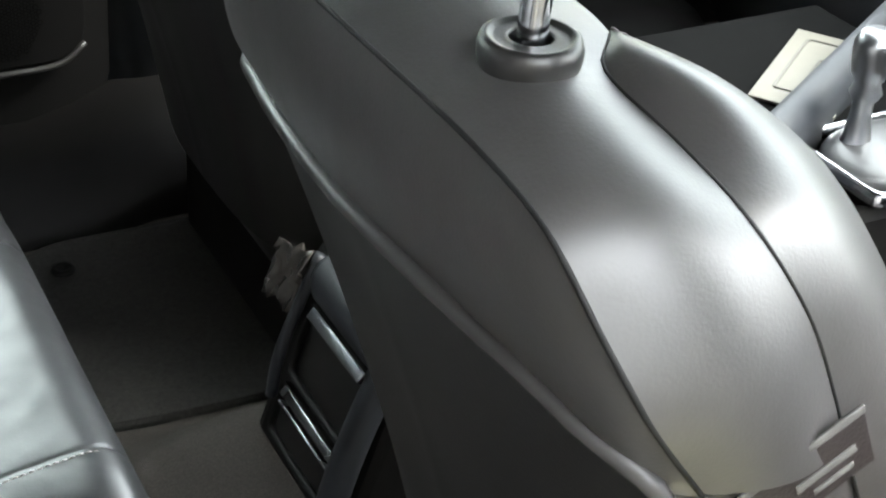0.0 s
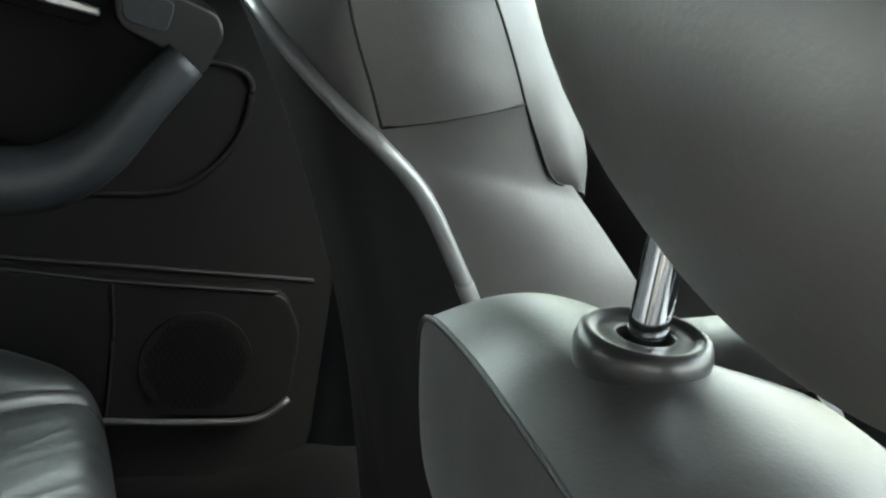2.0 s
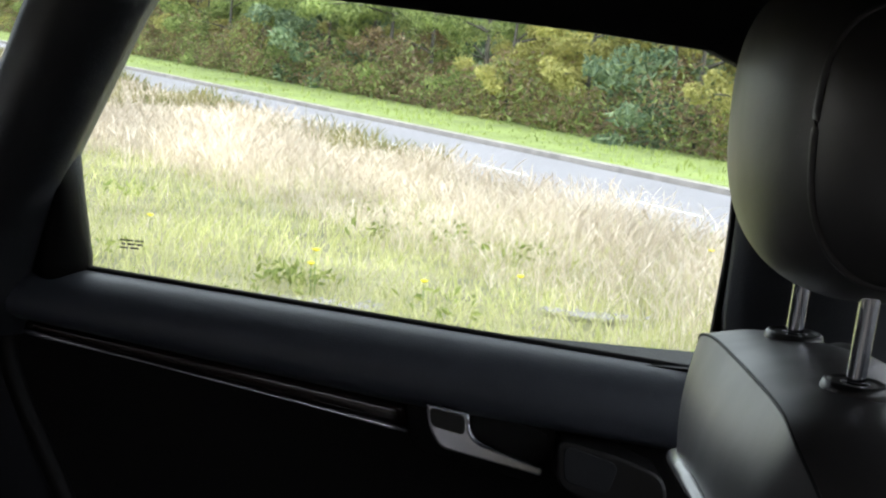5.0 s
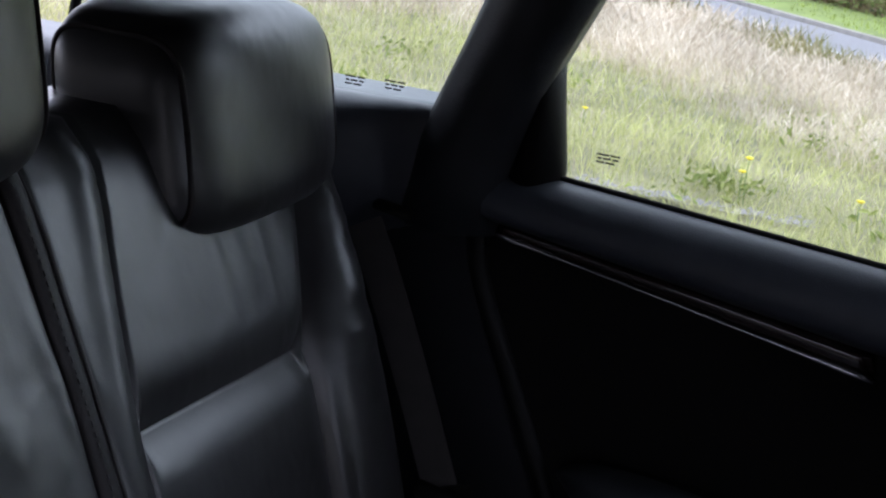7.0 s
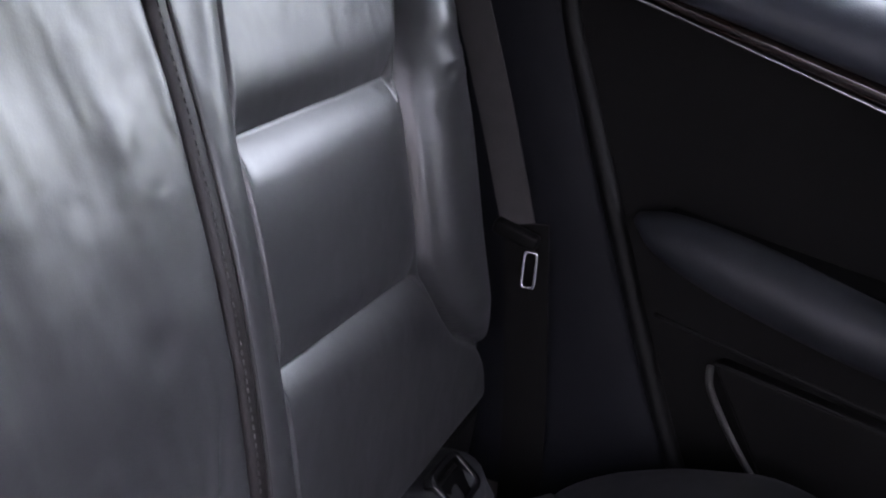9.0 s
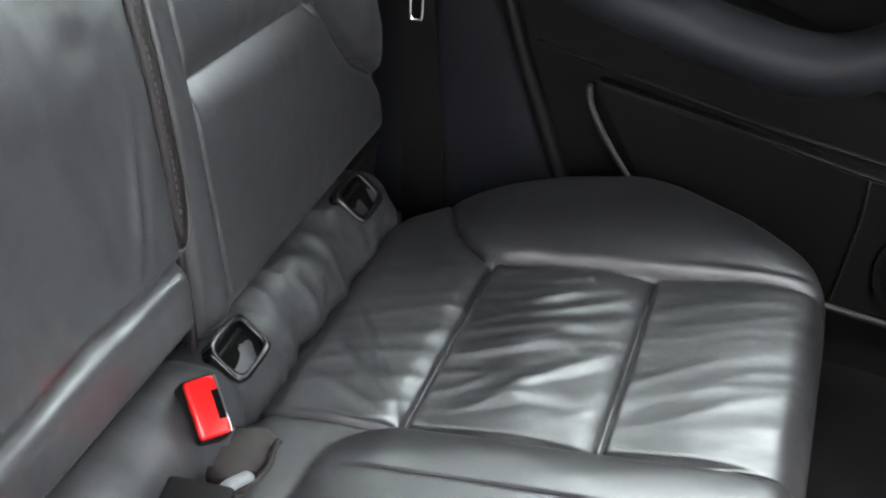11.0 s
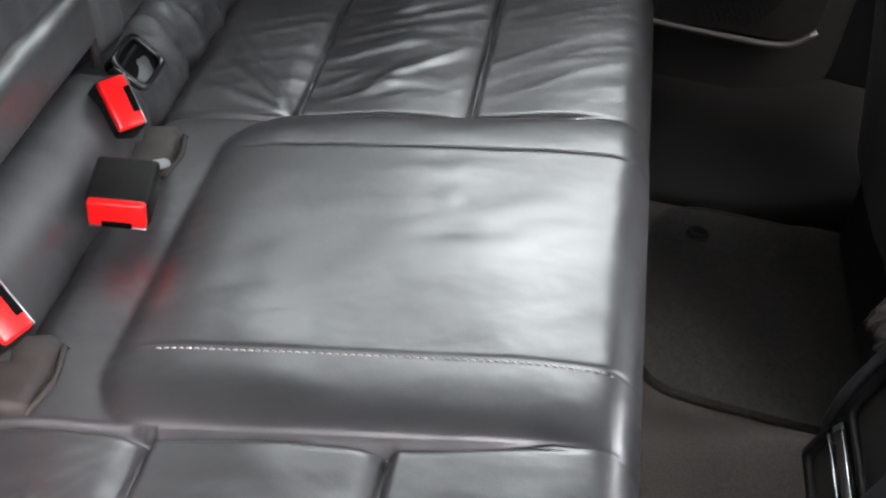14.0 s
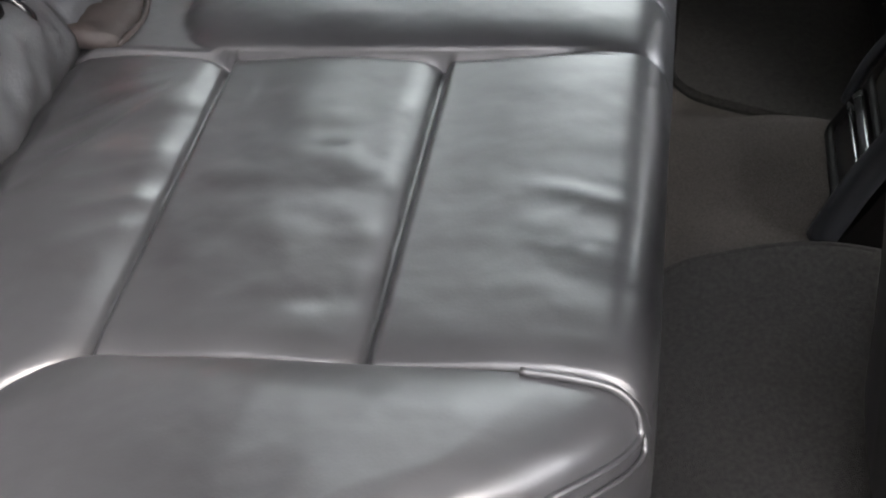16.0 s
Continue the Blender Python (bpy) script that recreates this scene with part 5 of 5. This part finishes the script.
def blade_mat(name, dark, light, rough=0.75, glow=0.0):
    """Leaf and grass colours that differ from blade to blade."""
    m = bpy.data.materials.new(name)
    m.use_nodes = True
    nt = m.node_tree
    b = nt.nodes["Principled BSDF"]
    geo, ramp = nt.nodes.new("ShaderNodeNewGeometry"), nt.nodes.new("ShaderNodeMix")
    ramp.data_type = "RGBA"
    ramp.inputs["A"].default_value, ramp.inputs["B"].default_value = (*dark, 1), (*light, 1)
    nt.links.new(geo.outputs["Random Per Island"], ramp.inputs["Factor"])
    tex = nt.nodes.new("ShaderNodeTexNoise")
    tex.inputs["Scale"].default_value = 0.9
    co = nt.nodes.new("ShaderNodeTexCoord")
    nt.links.new(co.outputs["Object"], tex.inputs["Vector"])
    rng = nt.nodes.new("ShaderNodeMapRange")
    rng.inputs["From Min"].default_value, rng.inputs["From Max"].default_value = 0.35, 0.65
    rng.inputs["To Min"].default_value, rng.inputs["To Max"].default_value = 0.75, 1.2
    nt.links.new(tex.outputs["Fac"], rng.inputs["Value"])
    mul = nt.nodes.new("ShaderNodeVectorMath")
    mul.operation = "SCALE"
    nt.links.new(ramp.outputs["Result"], mul.inputs[0])
    nt.links.new(rng.outputs[0], mul.inputs["Scale"])
    nt.links.new(mul.outputs[0], b.inputs["Base Color"])
    b.inputs["Roughness"].default_value = rough
    b.inputs["Specular IOR Level"].default_value = 0.25
    tl = nt.nodes.new("ShaderNodeBsdfTranslucent")
    mix = nt.nodes.new("ShaderNodeMixShader")
    mix.inputs[0].default_value = 0.3
    nt.links.new(mul.outputs[0], tl.inputs["Color"])
    nt.links.new(b.outputs[0], mix.inputs[1])
    nt.links.new(tl.outputs[0], mix.inputs[2])
    nt.links.new(mix.outputs[0], nt.nodes["Material Output"].inputs["Surface"])
    return m


def raw(name, verts, faces, mat, label, category, kind="stuff"):
    me = bpy.data.meshes.new(name)
    me.from_pydata(verts, [], faces)
    me.materials.append(mat)
    return tagged(new(name, me), label, category, kind=kind)


ground = link("ground", [(-900, -900, 0), (900, -900, 0), (900, 900, 0), (-900, 900, 0)], [(0, 1, 2, 3)],
              material("meadow_soil", (0.23, 0.215, 0.12), 0.95, bump=0.8, bump_scale=9, var=0.45, scale=2.2, big=0.35, distance=0.05))
tagged(ground, "rough meadow ground under long grass", "meadow", kind="structure")


def strip(name, d0, d1, z, mat, s0=-140, s1=140, n=56):
    verts = []
    for i in range(n + 1):
        s = s0 + (s1 - s0) * i / n
        verts += [along(s, d0, z), along(s, d1, z), along(s, d1, z - 0.3), along(s, d0, z - 0.3)]
    faces = []
    for i in range(n):
        for k in range(4):
            faces.append((4 * i + k, 4 * i + (k + 1) % 4, 4 * i + 4 + (k + 1) % 4, 4 * i + 4 + k))
    return link(name, verts, faces, mat, smooth=False)


ASPHALT = material("asphalt", (0.27, 0.26, 0.28), 0.85, bump=0.5, bump_scale=70, var=0.16, scale=14, big=0.5, distance=0.01)
road = strip("road", 6.75, 9.6, 0.012, ASPHALT)
tagged(road, "grey asphalt country road with a dashed centre line", "road", kind="structure")
kerb = strip("kerb", 9.6, 9.78, 0.07, material("kerb_stone", (0.34, 0.31, 0.29), 0.85, bump=0.5, bump_scale=40, var=0.2, scale=6))
tagged(kerb, "pale stone kerb along the road", "kerb", kind="structure")
verge = strip("verge", 9.78, 12.6, 0.06, material("verge_turf", (0.24, 0.30, 0.09), 0.95, bump=0.6, bump_scale=20, var=0.3, scale=5, big=0.6, distance=0.03))
tagged(verge, "bright green mown verge", "verge", kind="structure")
PAINT = material("road_paint", (0.72, 0.72, 0.7), 0.7, bump=0.3, bump_scale=60, var=0.12)
for i in range(-10, 8):
    s0 = -9.09 + i * 2.61
    dash_line = link("road_dash", [along(s0, 7.89, 0.0165), along(s0 + 1.05, 7.89, 0.0165), along(s0 + 1.05, 7.97, 0.0165), along(s0, 7.97, 0.0165)], [(0, 1, 2, 3)], PAINT, road)

RNG = np.random.default_rng(7)


def grass(name, label, n, d0, d1, height, width, mat, lean=0.35, r0=4.2, r1=30, patch=None, base=0.0, a0=-58, a1=27, heads=False, belt=None, tilt=0.0, beyond=-99):
    """Blades scattered over the part of the meadow that lies before the windows."""
    ang = np.radians(RNG.uniform(a0, a1, n))
    r = r0 * (r1 / r0) ** RNG.random(n)
    x, y = 0.3 + r * np.sin(ang), -0.5 + r * np.cos(ang)
    if belt:
        s, q = belt[0] + (belt[1] - belt[0]) * RNG.random(n), RNG.uniform(d0, d1, n)
        x, y = ROAD_DIR.x * s + ROAD_OUT.x * q, ROAD_DIR.y * s + ROAD_OUT.y * q
        r = np.hypot(x - 0.3, y + 0.5)
    d = x * ROAD_OUT.x + y * ROAD_OUT.y
    edge = 0.35 * np.sin(x * 1.7 + y * 0.9) + 0.25 * np.sin(x * 3.9 - y * 2.2)
    along_road = x * ROAD_DIR.x + y * ROAD_DIR.y
    keep = (d + edge > d0 + tilt * np.clip(along_road + 8, -12, 6)) & (d + edge * 0.5 < d1)
    keep &= y + 1.6 * edge + RNG.normal(0, 0.4, n) > beyond
    keep &= (((x + 0.3) / 0.6) ** 2 + ((y - 5.78) / 0.16) ** 2 > 1) & (((x - 1.2) / 0.30) ** 2 + ((y - 6.06) / 0.14) ** 2 > 1) | (RNG.random(n) < 0.35)
    if patch:
        f = np.sin(x * patch + 1.3 * np.sin(y * patch * 0.7)) * np.sin(y * patch * 1.1 + np.sin(x * patch * 0.6))
        keep &= f + RNG.normal(0, 0.35, n) > 0.0
    x, y, r = x[keep], y[keep], r[keep]
    m = len(x)
    h = height[0] + (height[1] - height[0]) * RNG.random(m) ** 1.4
    h *= 0.82 + 0.28 * np.sin(x * 1.9 + 1.1 * np.sin(y * 1.3)) * np.sin(y * 1.6 + x * 0.7)
    w = width * np.clip(r / 7, 0.8, 3.0) * RNG.uniform(0.7, 1.3, m)
    t = RNG.uniform(0, 2 * np.pi, m)
    lx, ly = np.cos(t), np.sin(t)
    k = lean * RNG.uniform(0.2, 1.2, m) * h
    f = RNG.uniform(0, np.pi, m)
    sx, sy = np.cos(f) * w / 2, np.sin(f) * w / 2 * 0.35
    z = np.full(m, base)
    head = 1.9 if heads else 0.8
    cols = [(x - sx, y - sy, z), (x + sx, y + sy, z), (x + lx * k * 0.35 + sx * 0.7, y + ly * k * 0.35 + sy * 0.7, z + h * 0.6), (x + lx * k * 0.35 - sx * 0.7, y + ly * k * 0.35 - sy * 0.7, z + h * 0.6),
            (x + lx * k * 0.7 + sx * head, y + ly * k * 0.7 + sy * head, z + h * 0.85), (x + lx * k * 0.7 - sx * head, y + ly * k * 0.7 - sy * head, z + h * 0.85), (x + lx * k, y + ly * k, z + h)]
    verts = np.stack([np.stack(c, 1) for c in cols], 1).reshape(-1, 3)
    b = np.arange(m) * 7
    faces = np.stack([b, b + 1, b + 2, b + 3], 1).tolist() + np.stack([b + 3, b + 2, b + 4, b + 5], 1).tolist() + np.stack([b + 5, b + 4, b + 6], 1).tolist()
    return raw(name, verts.tolist(), faces, mat, label, "grass")


SHORT = blade_mat("short_grass", (0.28, 0.32, 0.10), (0.70, 0.68, 0.32))
STRAW = blade_mat("straw_grass", (0.50, 0.41, 0.31), (0.82, 0.73, 0.62))
SEDGE = blade_mat("sedge", (0.16, 0.17, 0.06), (0.34, 0.30, 0.13))
TURF = blade_mat("turf", (0.30, 0.37, 0.10), (0.42, 0.50, 0.16))
grass("meadow_grass", "short yellow-green meadow grass", 150000, -9, 6.9, (0.03, 0.15), 0.0036, SHORT, 1.1)
grass("meadow_straw", "scattered pale straw among the meadow grass", 26000, -9, 5.2, (0.05, 0.15), 0.0028, STRAW, 1.5, patch=1.3)
grass("tall_straw", "tall pale straw grass with seed heads", 13000, 3.8, 5.5, (0.08, 0.30), 0.0030, STRAW, 0.9, heads=True, tilt=0.24)
grass("belt_straw", "pale straw grass along the road", 40000, 4.1, 6.85, (0.10, 0.32), 0.0030, STRAW, 0.9, heads=True, belt=(-30, -2), tilt=0.10)
grass("far_straw", "pale reddish straw in the far meadow", 44000, 0.4, 5.2, (0.14, 0.42), 0.0036, STRAW, 0.8, heads=True, belt=(-36, -8), beyond=11.2)
grass("far_sedge", "green-brown sedge in the far meadow", 22000, 4.2, 6.8, (0.25, 0.50), 0.0050, SEDGE, 0.6, patch=0.9, belt=(-38, -14))
grass("sedge_tufts", "dark green sedge tufts by the road", 34000, 5.9, 7.0, (0.16, 0.40), 0.0048, SEDGE, 0.6, patch=0.9, belt=(-34, -10.5))
grass("road_straw", "tall pale seed heads beside the road", 20000, 5.2, 6.9, (0.14, 0.36), 0.003, STRAW, 0.8, heads=True, belt=(-34, -2))
grass("verge_grass", "bright green mown verge grass", 30000, 9.8, 12.4, (0.03, 0.09), 0.009, TURF, 0.4, r0=8, r1=55, base=0.06)

YELLOW = material("yellow_petals", (0.85, 0.68, 0.03), 0.6, bump=0.0)
STEM = material("green_stem", (0.12, 0.2, 0.05), 0.7, bump=0.0)
for fx, fy, fz in ((-0.10, 6.08, 0.22), (-0.12, 6.10, 0.15), (0.42, 5.95, 0.14), (0.9, 6.4, 0.13), (2.3, 7.4, 0.16), (2.15, 7.9, 0.15), (-1.1, 7.2, 0.15)):
    fl = thing("flower", "small yellow meadow flower on a green stem", "flower", fx, fy, 0, group="yellow flowers")
    v, f = tube(spline([(fx + 0.01, fy, 0), (fx, fy, fz * 0.6), (fx, fy, fz)], 6), 0.0022, 5)
    link("stem", v, f, STEM, fl)
    v, f = loft([[(fx + r * math.cos(a) * (1 + 0.2 * (k % 2)), fy + r * math.sin(a) * (1 + 0.2 * (k % 2)), fz + h) for k, a in enumerate(2 * math.pi * q / 14 for q in range(14))] for r, h in ((0.004, -0.006), (0.017, 0.002), (0.015, 0.007), (0.005, 0.009))])
    link("petals", v, f, YELLOW, fl)

verts, faces = [], []
for i in range(240):
    cx, cy = (RNG.uniform(-0.85, 0.25), RNG.normal(5.80, 0.05)) if i % 3 else (RNG.normal(1.2, 0.13), RNG.normal(6.08, 0.05))
    s = RNG.uniform(0.008, 0.026)
    k = len(verts)
    pts = [(1, 0, 0), (0, 1, 0), (-1, 0, 0), (0, -1, 0), (0.2, 0.1, 0.7), (-0.1, 0.1, -0.5)]
    verts += [(cx + s * a * RNG.uniform(0.7, 1.3), cy + s * b * RNG.uniform(0.7, 1.3), 0.03 + s * 0.6 * c) for a, b, c in pts]
    faces += [(k + a, k + (a + 1) % 4, k + 4) for a in range(4)] + [(k + (a + 1) % 4, k + a, k + 5) for a in range(4)]
raw("gravel", verts, faces, material("pale_gravel", (0.25, 0.235, 0.22), 0.85, bump=0.3, var=0.25), "pale gravel stones among the grass", "gravel")


def leaves(centres, size, squash=0.8):
    """Small folded leaves round many places."""
    m = len(centres)
    c = np.asarray(centres)
    a, b = RNG.normal(size=(m, 3)), RNG.normal(size=(m, 3))
    a /= np.linalg.norm(a, axis=1)[:, None]
    b -= (a * b).sum(1)[:, None] * a
    b /= np.linalg.norm(b, axis=1)[:, None]
    s = (size * RNG.uniform(0.6, 1.4, m))[:, None]
    n = np.cross(a, b) * s * 0.25
    v = np.stack([c - a * s, c + b * s * 0.45 * squash + n, c + a * s, c - b * s * 0.45 * squash + n], 1).reshape(-1, 3)
    k = np.arange(m) * 4
    return v, np.concatenate([np.stack([k, k + 1, k + 2], 1), np.stack([k, k + 2, k + 3], 1)])


# broad-leaved weeds in the near meadow
pts = []
for i in range(26):
    cx, cy = ((-0.14, 6.14), (-0.22, 6.17), (0.13, 7.97), (0.89, 7.43), (1.05, 7.5))[i] if i < 5 else (RNG.uniform(-3.5, 3.0), RNG.uniform(4.8, 9.5))
    pts += [(cx + RNG.normal(0, 0.10), cy + RNG.normal(0, 0.10), RNG.uniform(0.03, 0.13)) for _ in range(int(RNG.integers(15, 50)))]
v, f = leaves(np.array(pts), 0.028)
raw("weeds", v.tolist(), f.tolist(), blade_mat("weed_leaf", (0.18, 0.23, 0.06), (0.36, 0.40, 0.13)), "low green broad-leaved weeds in the meadow", "weeds")


LEAF_MATS = [blade_mat("leaf_green", (0.16, 0.22, 0.075), (0.50, 0.57, 0.22)), blade_mat("leaf_dark", (0.10, 0.16, 0.10), (0.38, 0.47, 0.28)),
             blade_mat("leaf_yellow", (0.32, 0.32, 0.10), (0.68, 0.63, 0.25)), blade_mat("leaf_russet", (0.22, 0.16, 0.09), (0.42, 0.31, 0.19))]
BARK = material("grey_bark", (0.11, 0.10, 0.085), 0.9, bump=0.7, bump_scale=40, var=0.35, scale=12)


def tree(kind, height, spread, count, leaf):
    t = thing("tree", ("green-leaved roadside tree", "dark green roadside tree", "yellowing roadside tree", "russet-leaved roadside tree")[kind] + " with low branches", "tree", 0, 0, 0, group="roadside trees")
    lean = RNG.uniform(-0.3, 0.3, 2)
    trunk = [Vector((lean[0] * q * q, lean[1] * q * q, height * 0.85 * q)) for q in np.linspace(0, 1, 9)]
    v, f = tube(trunk, 0.07, 8, up=(0, 1, 0), radii=[0.045 * (1 - 0.85 * q / 8) for q in range(9)])
    tr = link("trunk", v, f, BARK, t)
    clumps = []
    for i in range(26):
        q = RNG.uniform(0.02, 1.0) ** 1.35
        a = RNG.uniform(0, 2 * math.pi)
        reach = spread * (0.35 + 0.75 * math.sin(math.pi * min(1, q * 0.85 + 0.12))) * RNG.uniform(0.55, 1.05)
        root = trunk[min(8, int(q * 8))]
        tip = root + Vector((math.cos(a) * reach, math.sin(a) * reach, RNG.uniform(0.0, 0.5)))
        if i < 12:
            v, f = tube(spline([tuple(root), tuple(root.lerp(tip, 0.5) + Vector((0, 0, 0.1))), tuple(tip)], 6), 0.02, 5, radii=[0.024, 0.02, 0.016, 0.012, 0.008, 0.004])
            link("limb", v, f, BARK, t)
        clumps.append((root.lerp(tip, 0.55), 0.34)), clumps.append((tip, 0.30))
    pts = []
    for k in range(count):
        c, s = clumps[RNG.integers(len(clumps))]
        g = RNG.normal(size=3)
        g *= s * spread * 0.62 * RNG.random() ** 0.35 / np.linalg.norm(g)
        pts.append((c.x + g[0], c.y + g[1], max(0.05, c.z + g[2] * 0.7)))
    v, f = leaves(pts, leaf)
    me = bpy.data.meshes.new("crown")
    me.from_pydata(v.tolist(), [], f.tolist())
    me.materials.append(LEAF_MATS[kind])
    crown = new("crown", me)
    crown.parent = t
    return t


models = [tree(0, 4.6, 1.35, 7000, 0.06), tree(1, 4.2, 1.4, 7600, 0.07), tree(2, 3.8, 1.25, 6500, 0.055), tree(3, 4.4, 1.25, 6000, 0.05), tree(0, 5.0, 1.5, 8000, 0.065), tree(1, 3.4, 1.3, 6500, 0.06), tree(2, 4.4, 1.1, 6000, 0.06)]
placed = 0
for row, (d, spacing) in enumerate(((13.3, 1.5), (15.0, 2.0))):
    s = -52.0
    while s < -12.6:
        k = int(RNG.integers(len(models)))
        p = along(s, d + RNG.normal(0, 0.35), 0.0)
        m = Matrix.Translation(p) @ Matrix.Rotation(RNG.uniform(0, 6.28), 4, "Z") @ Matrix.Diagonal((*(RNG.uniform(0.85, 1.15),) * 3, 1))
        if placed < len(models):
            models[placed].matrix_basis = m
        else:
            o = copy_thing(models[k], m)
            o.matrix_basis = m
        placed += 1
        s += spacing * RNG.uniform(0.75, 1.25)

# larger trees further back, most added unseen to block sky light from the front
for i in range(13):
    m = Matrix.Translation(along(-16.6 + 2.4 * i, 24.5 + RNG.normal(0, 0.8), 0.0)) @ Matrix.Rotation(RNG.uniform(0, 6.28), 4, "Z") @ Matrix.Diagonal((1.8, 1.8, 1.8, 1))
    o = copy_thing(models[(2, 6, 0)[i % 3]], m)
    o.matrix_basis = m

# shrubs and dead stalks at the wood's edge, and the wood behind
pts = [along(RNG.uniform(-55, -12.4), 12.2 + abs(RNG.normal(0, 0.5)), 0) for _ in range(34000)]
arr = np.array([(p.x, p.y, 0) for p in pts])
bump_h = 0.75 + 0.6 * np.sin(arr[:, 0] * 1.3 + arr[:, 1] * 0.8) * np.sin(arr[:, 0] * 0.6 - arr[:, 1] * 1.7)
arr[:, 2] = 0.08 + RNG.random(len(arr)) * bump_h
for name, lo, hi, mat, lab in (("undergrowth", 0, 15000, LEAF_MATS[0], "green undergrowth of brambles and nettles"), ("bramble", 15000, 25000, LEAF_MATS[3], "russet brambles at the wood's edge"), ("dead_stalks", 25000, 34000, blade_mat("dead_stalk", (0.22, 0.16, 0.10), (0.42, 0.33, 0.23)), "dry buff flower stalks at the wood's edge")):
    v, f = leaves(arr[lo:hi], 0.05)
    raw(name, v.tolist(), f.tolist(), mat, lab, "undergrowth")
pts = np.array([tuple(along(RNG.uniform(-75, -21.5), RNG.uniform(16.5, 22), 0)) for _ in range(42000)])
pts[:, 2] = 6.5 * RNG.random(len(pts)) ** 0.9
v, f = leaves(pts, 0.17)
raw("far_wood", v.tolist(), f.tolist(), LEAF_MATS[1], "dark green wood behind the roadside trees", "wood")
back = []
for i in range(23):
    s = -110 + i * 4.0
    back += [along(s, 22.5 + RNG.uniform(-0.5, 0.5), 0), along(s, 22.5 + RNG.uniform(-0.5, 0.5), 5.5 + RNG.uniform(-1.2, 1.2))]
raw("wood_backdrop", [tuple(p) for p in back], [(2 * i, 2 * i + 2, 2 * i + 3, 2 * i + 1) for i in range(22)], material("deep_wood", (0.07, 0.09, 0.04), 0.95, bump=0.9, bump_scale=4, var=0.6, scale=3, big=0.6, distance=0.3), "deep dark wood", "wood", "structure")

pole = thing("sign_post", "pale grey metal roadside post", "post", -12.6, 35.0, 0.06)
base = Vector((-12.6, 35.0, 0.0))
v, f = tube([base, base + Vector((0, 0, 2)), base + Vector((0, 0, 4.2))], 0.075, 12, up=(0, 1, 0))
link("shaft", v, f, material("galvanised_steel", (0.5, 0.52, 0.53), 0.5, 0.6, var=0.1), pole)

# plain unseen walls, added to block sky light on the open door's side
RENDERED = material("dark_render", (0.20, 0.185, 0.17), 0.9, bump=0.6, bump_scale=60, var=0.2, scale=8, big=0.8, distance=0.004)
for name, x0, x1, y0, y1, top in (("light_blocking_wall", -0.05, 6.5, -2.35, -2.10, 1.5), ("light_blocking_wall", -4.5, -0.30, -1.55, -1.30, 2.2), ("light_blocking_wall", -0.30, -0.05, -2.35, -1.30, 2.2)):
    tagged(block(name, x0, x1, y0, y1, 0.0, top, RENDERED, None, 0.01), "added grey-brown wall blocking sky light beside the car", "wall", kind="structure")
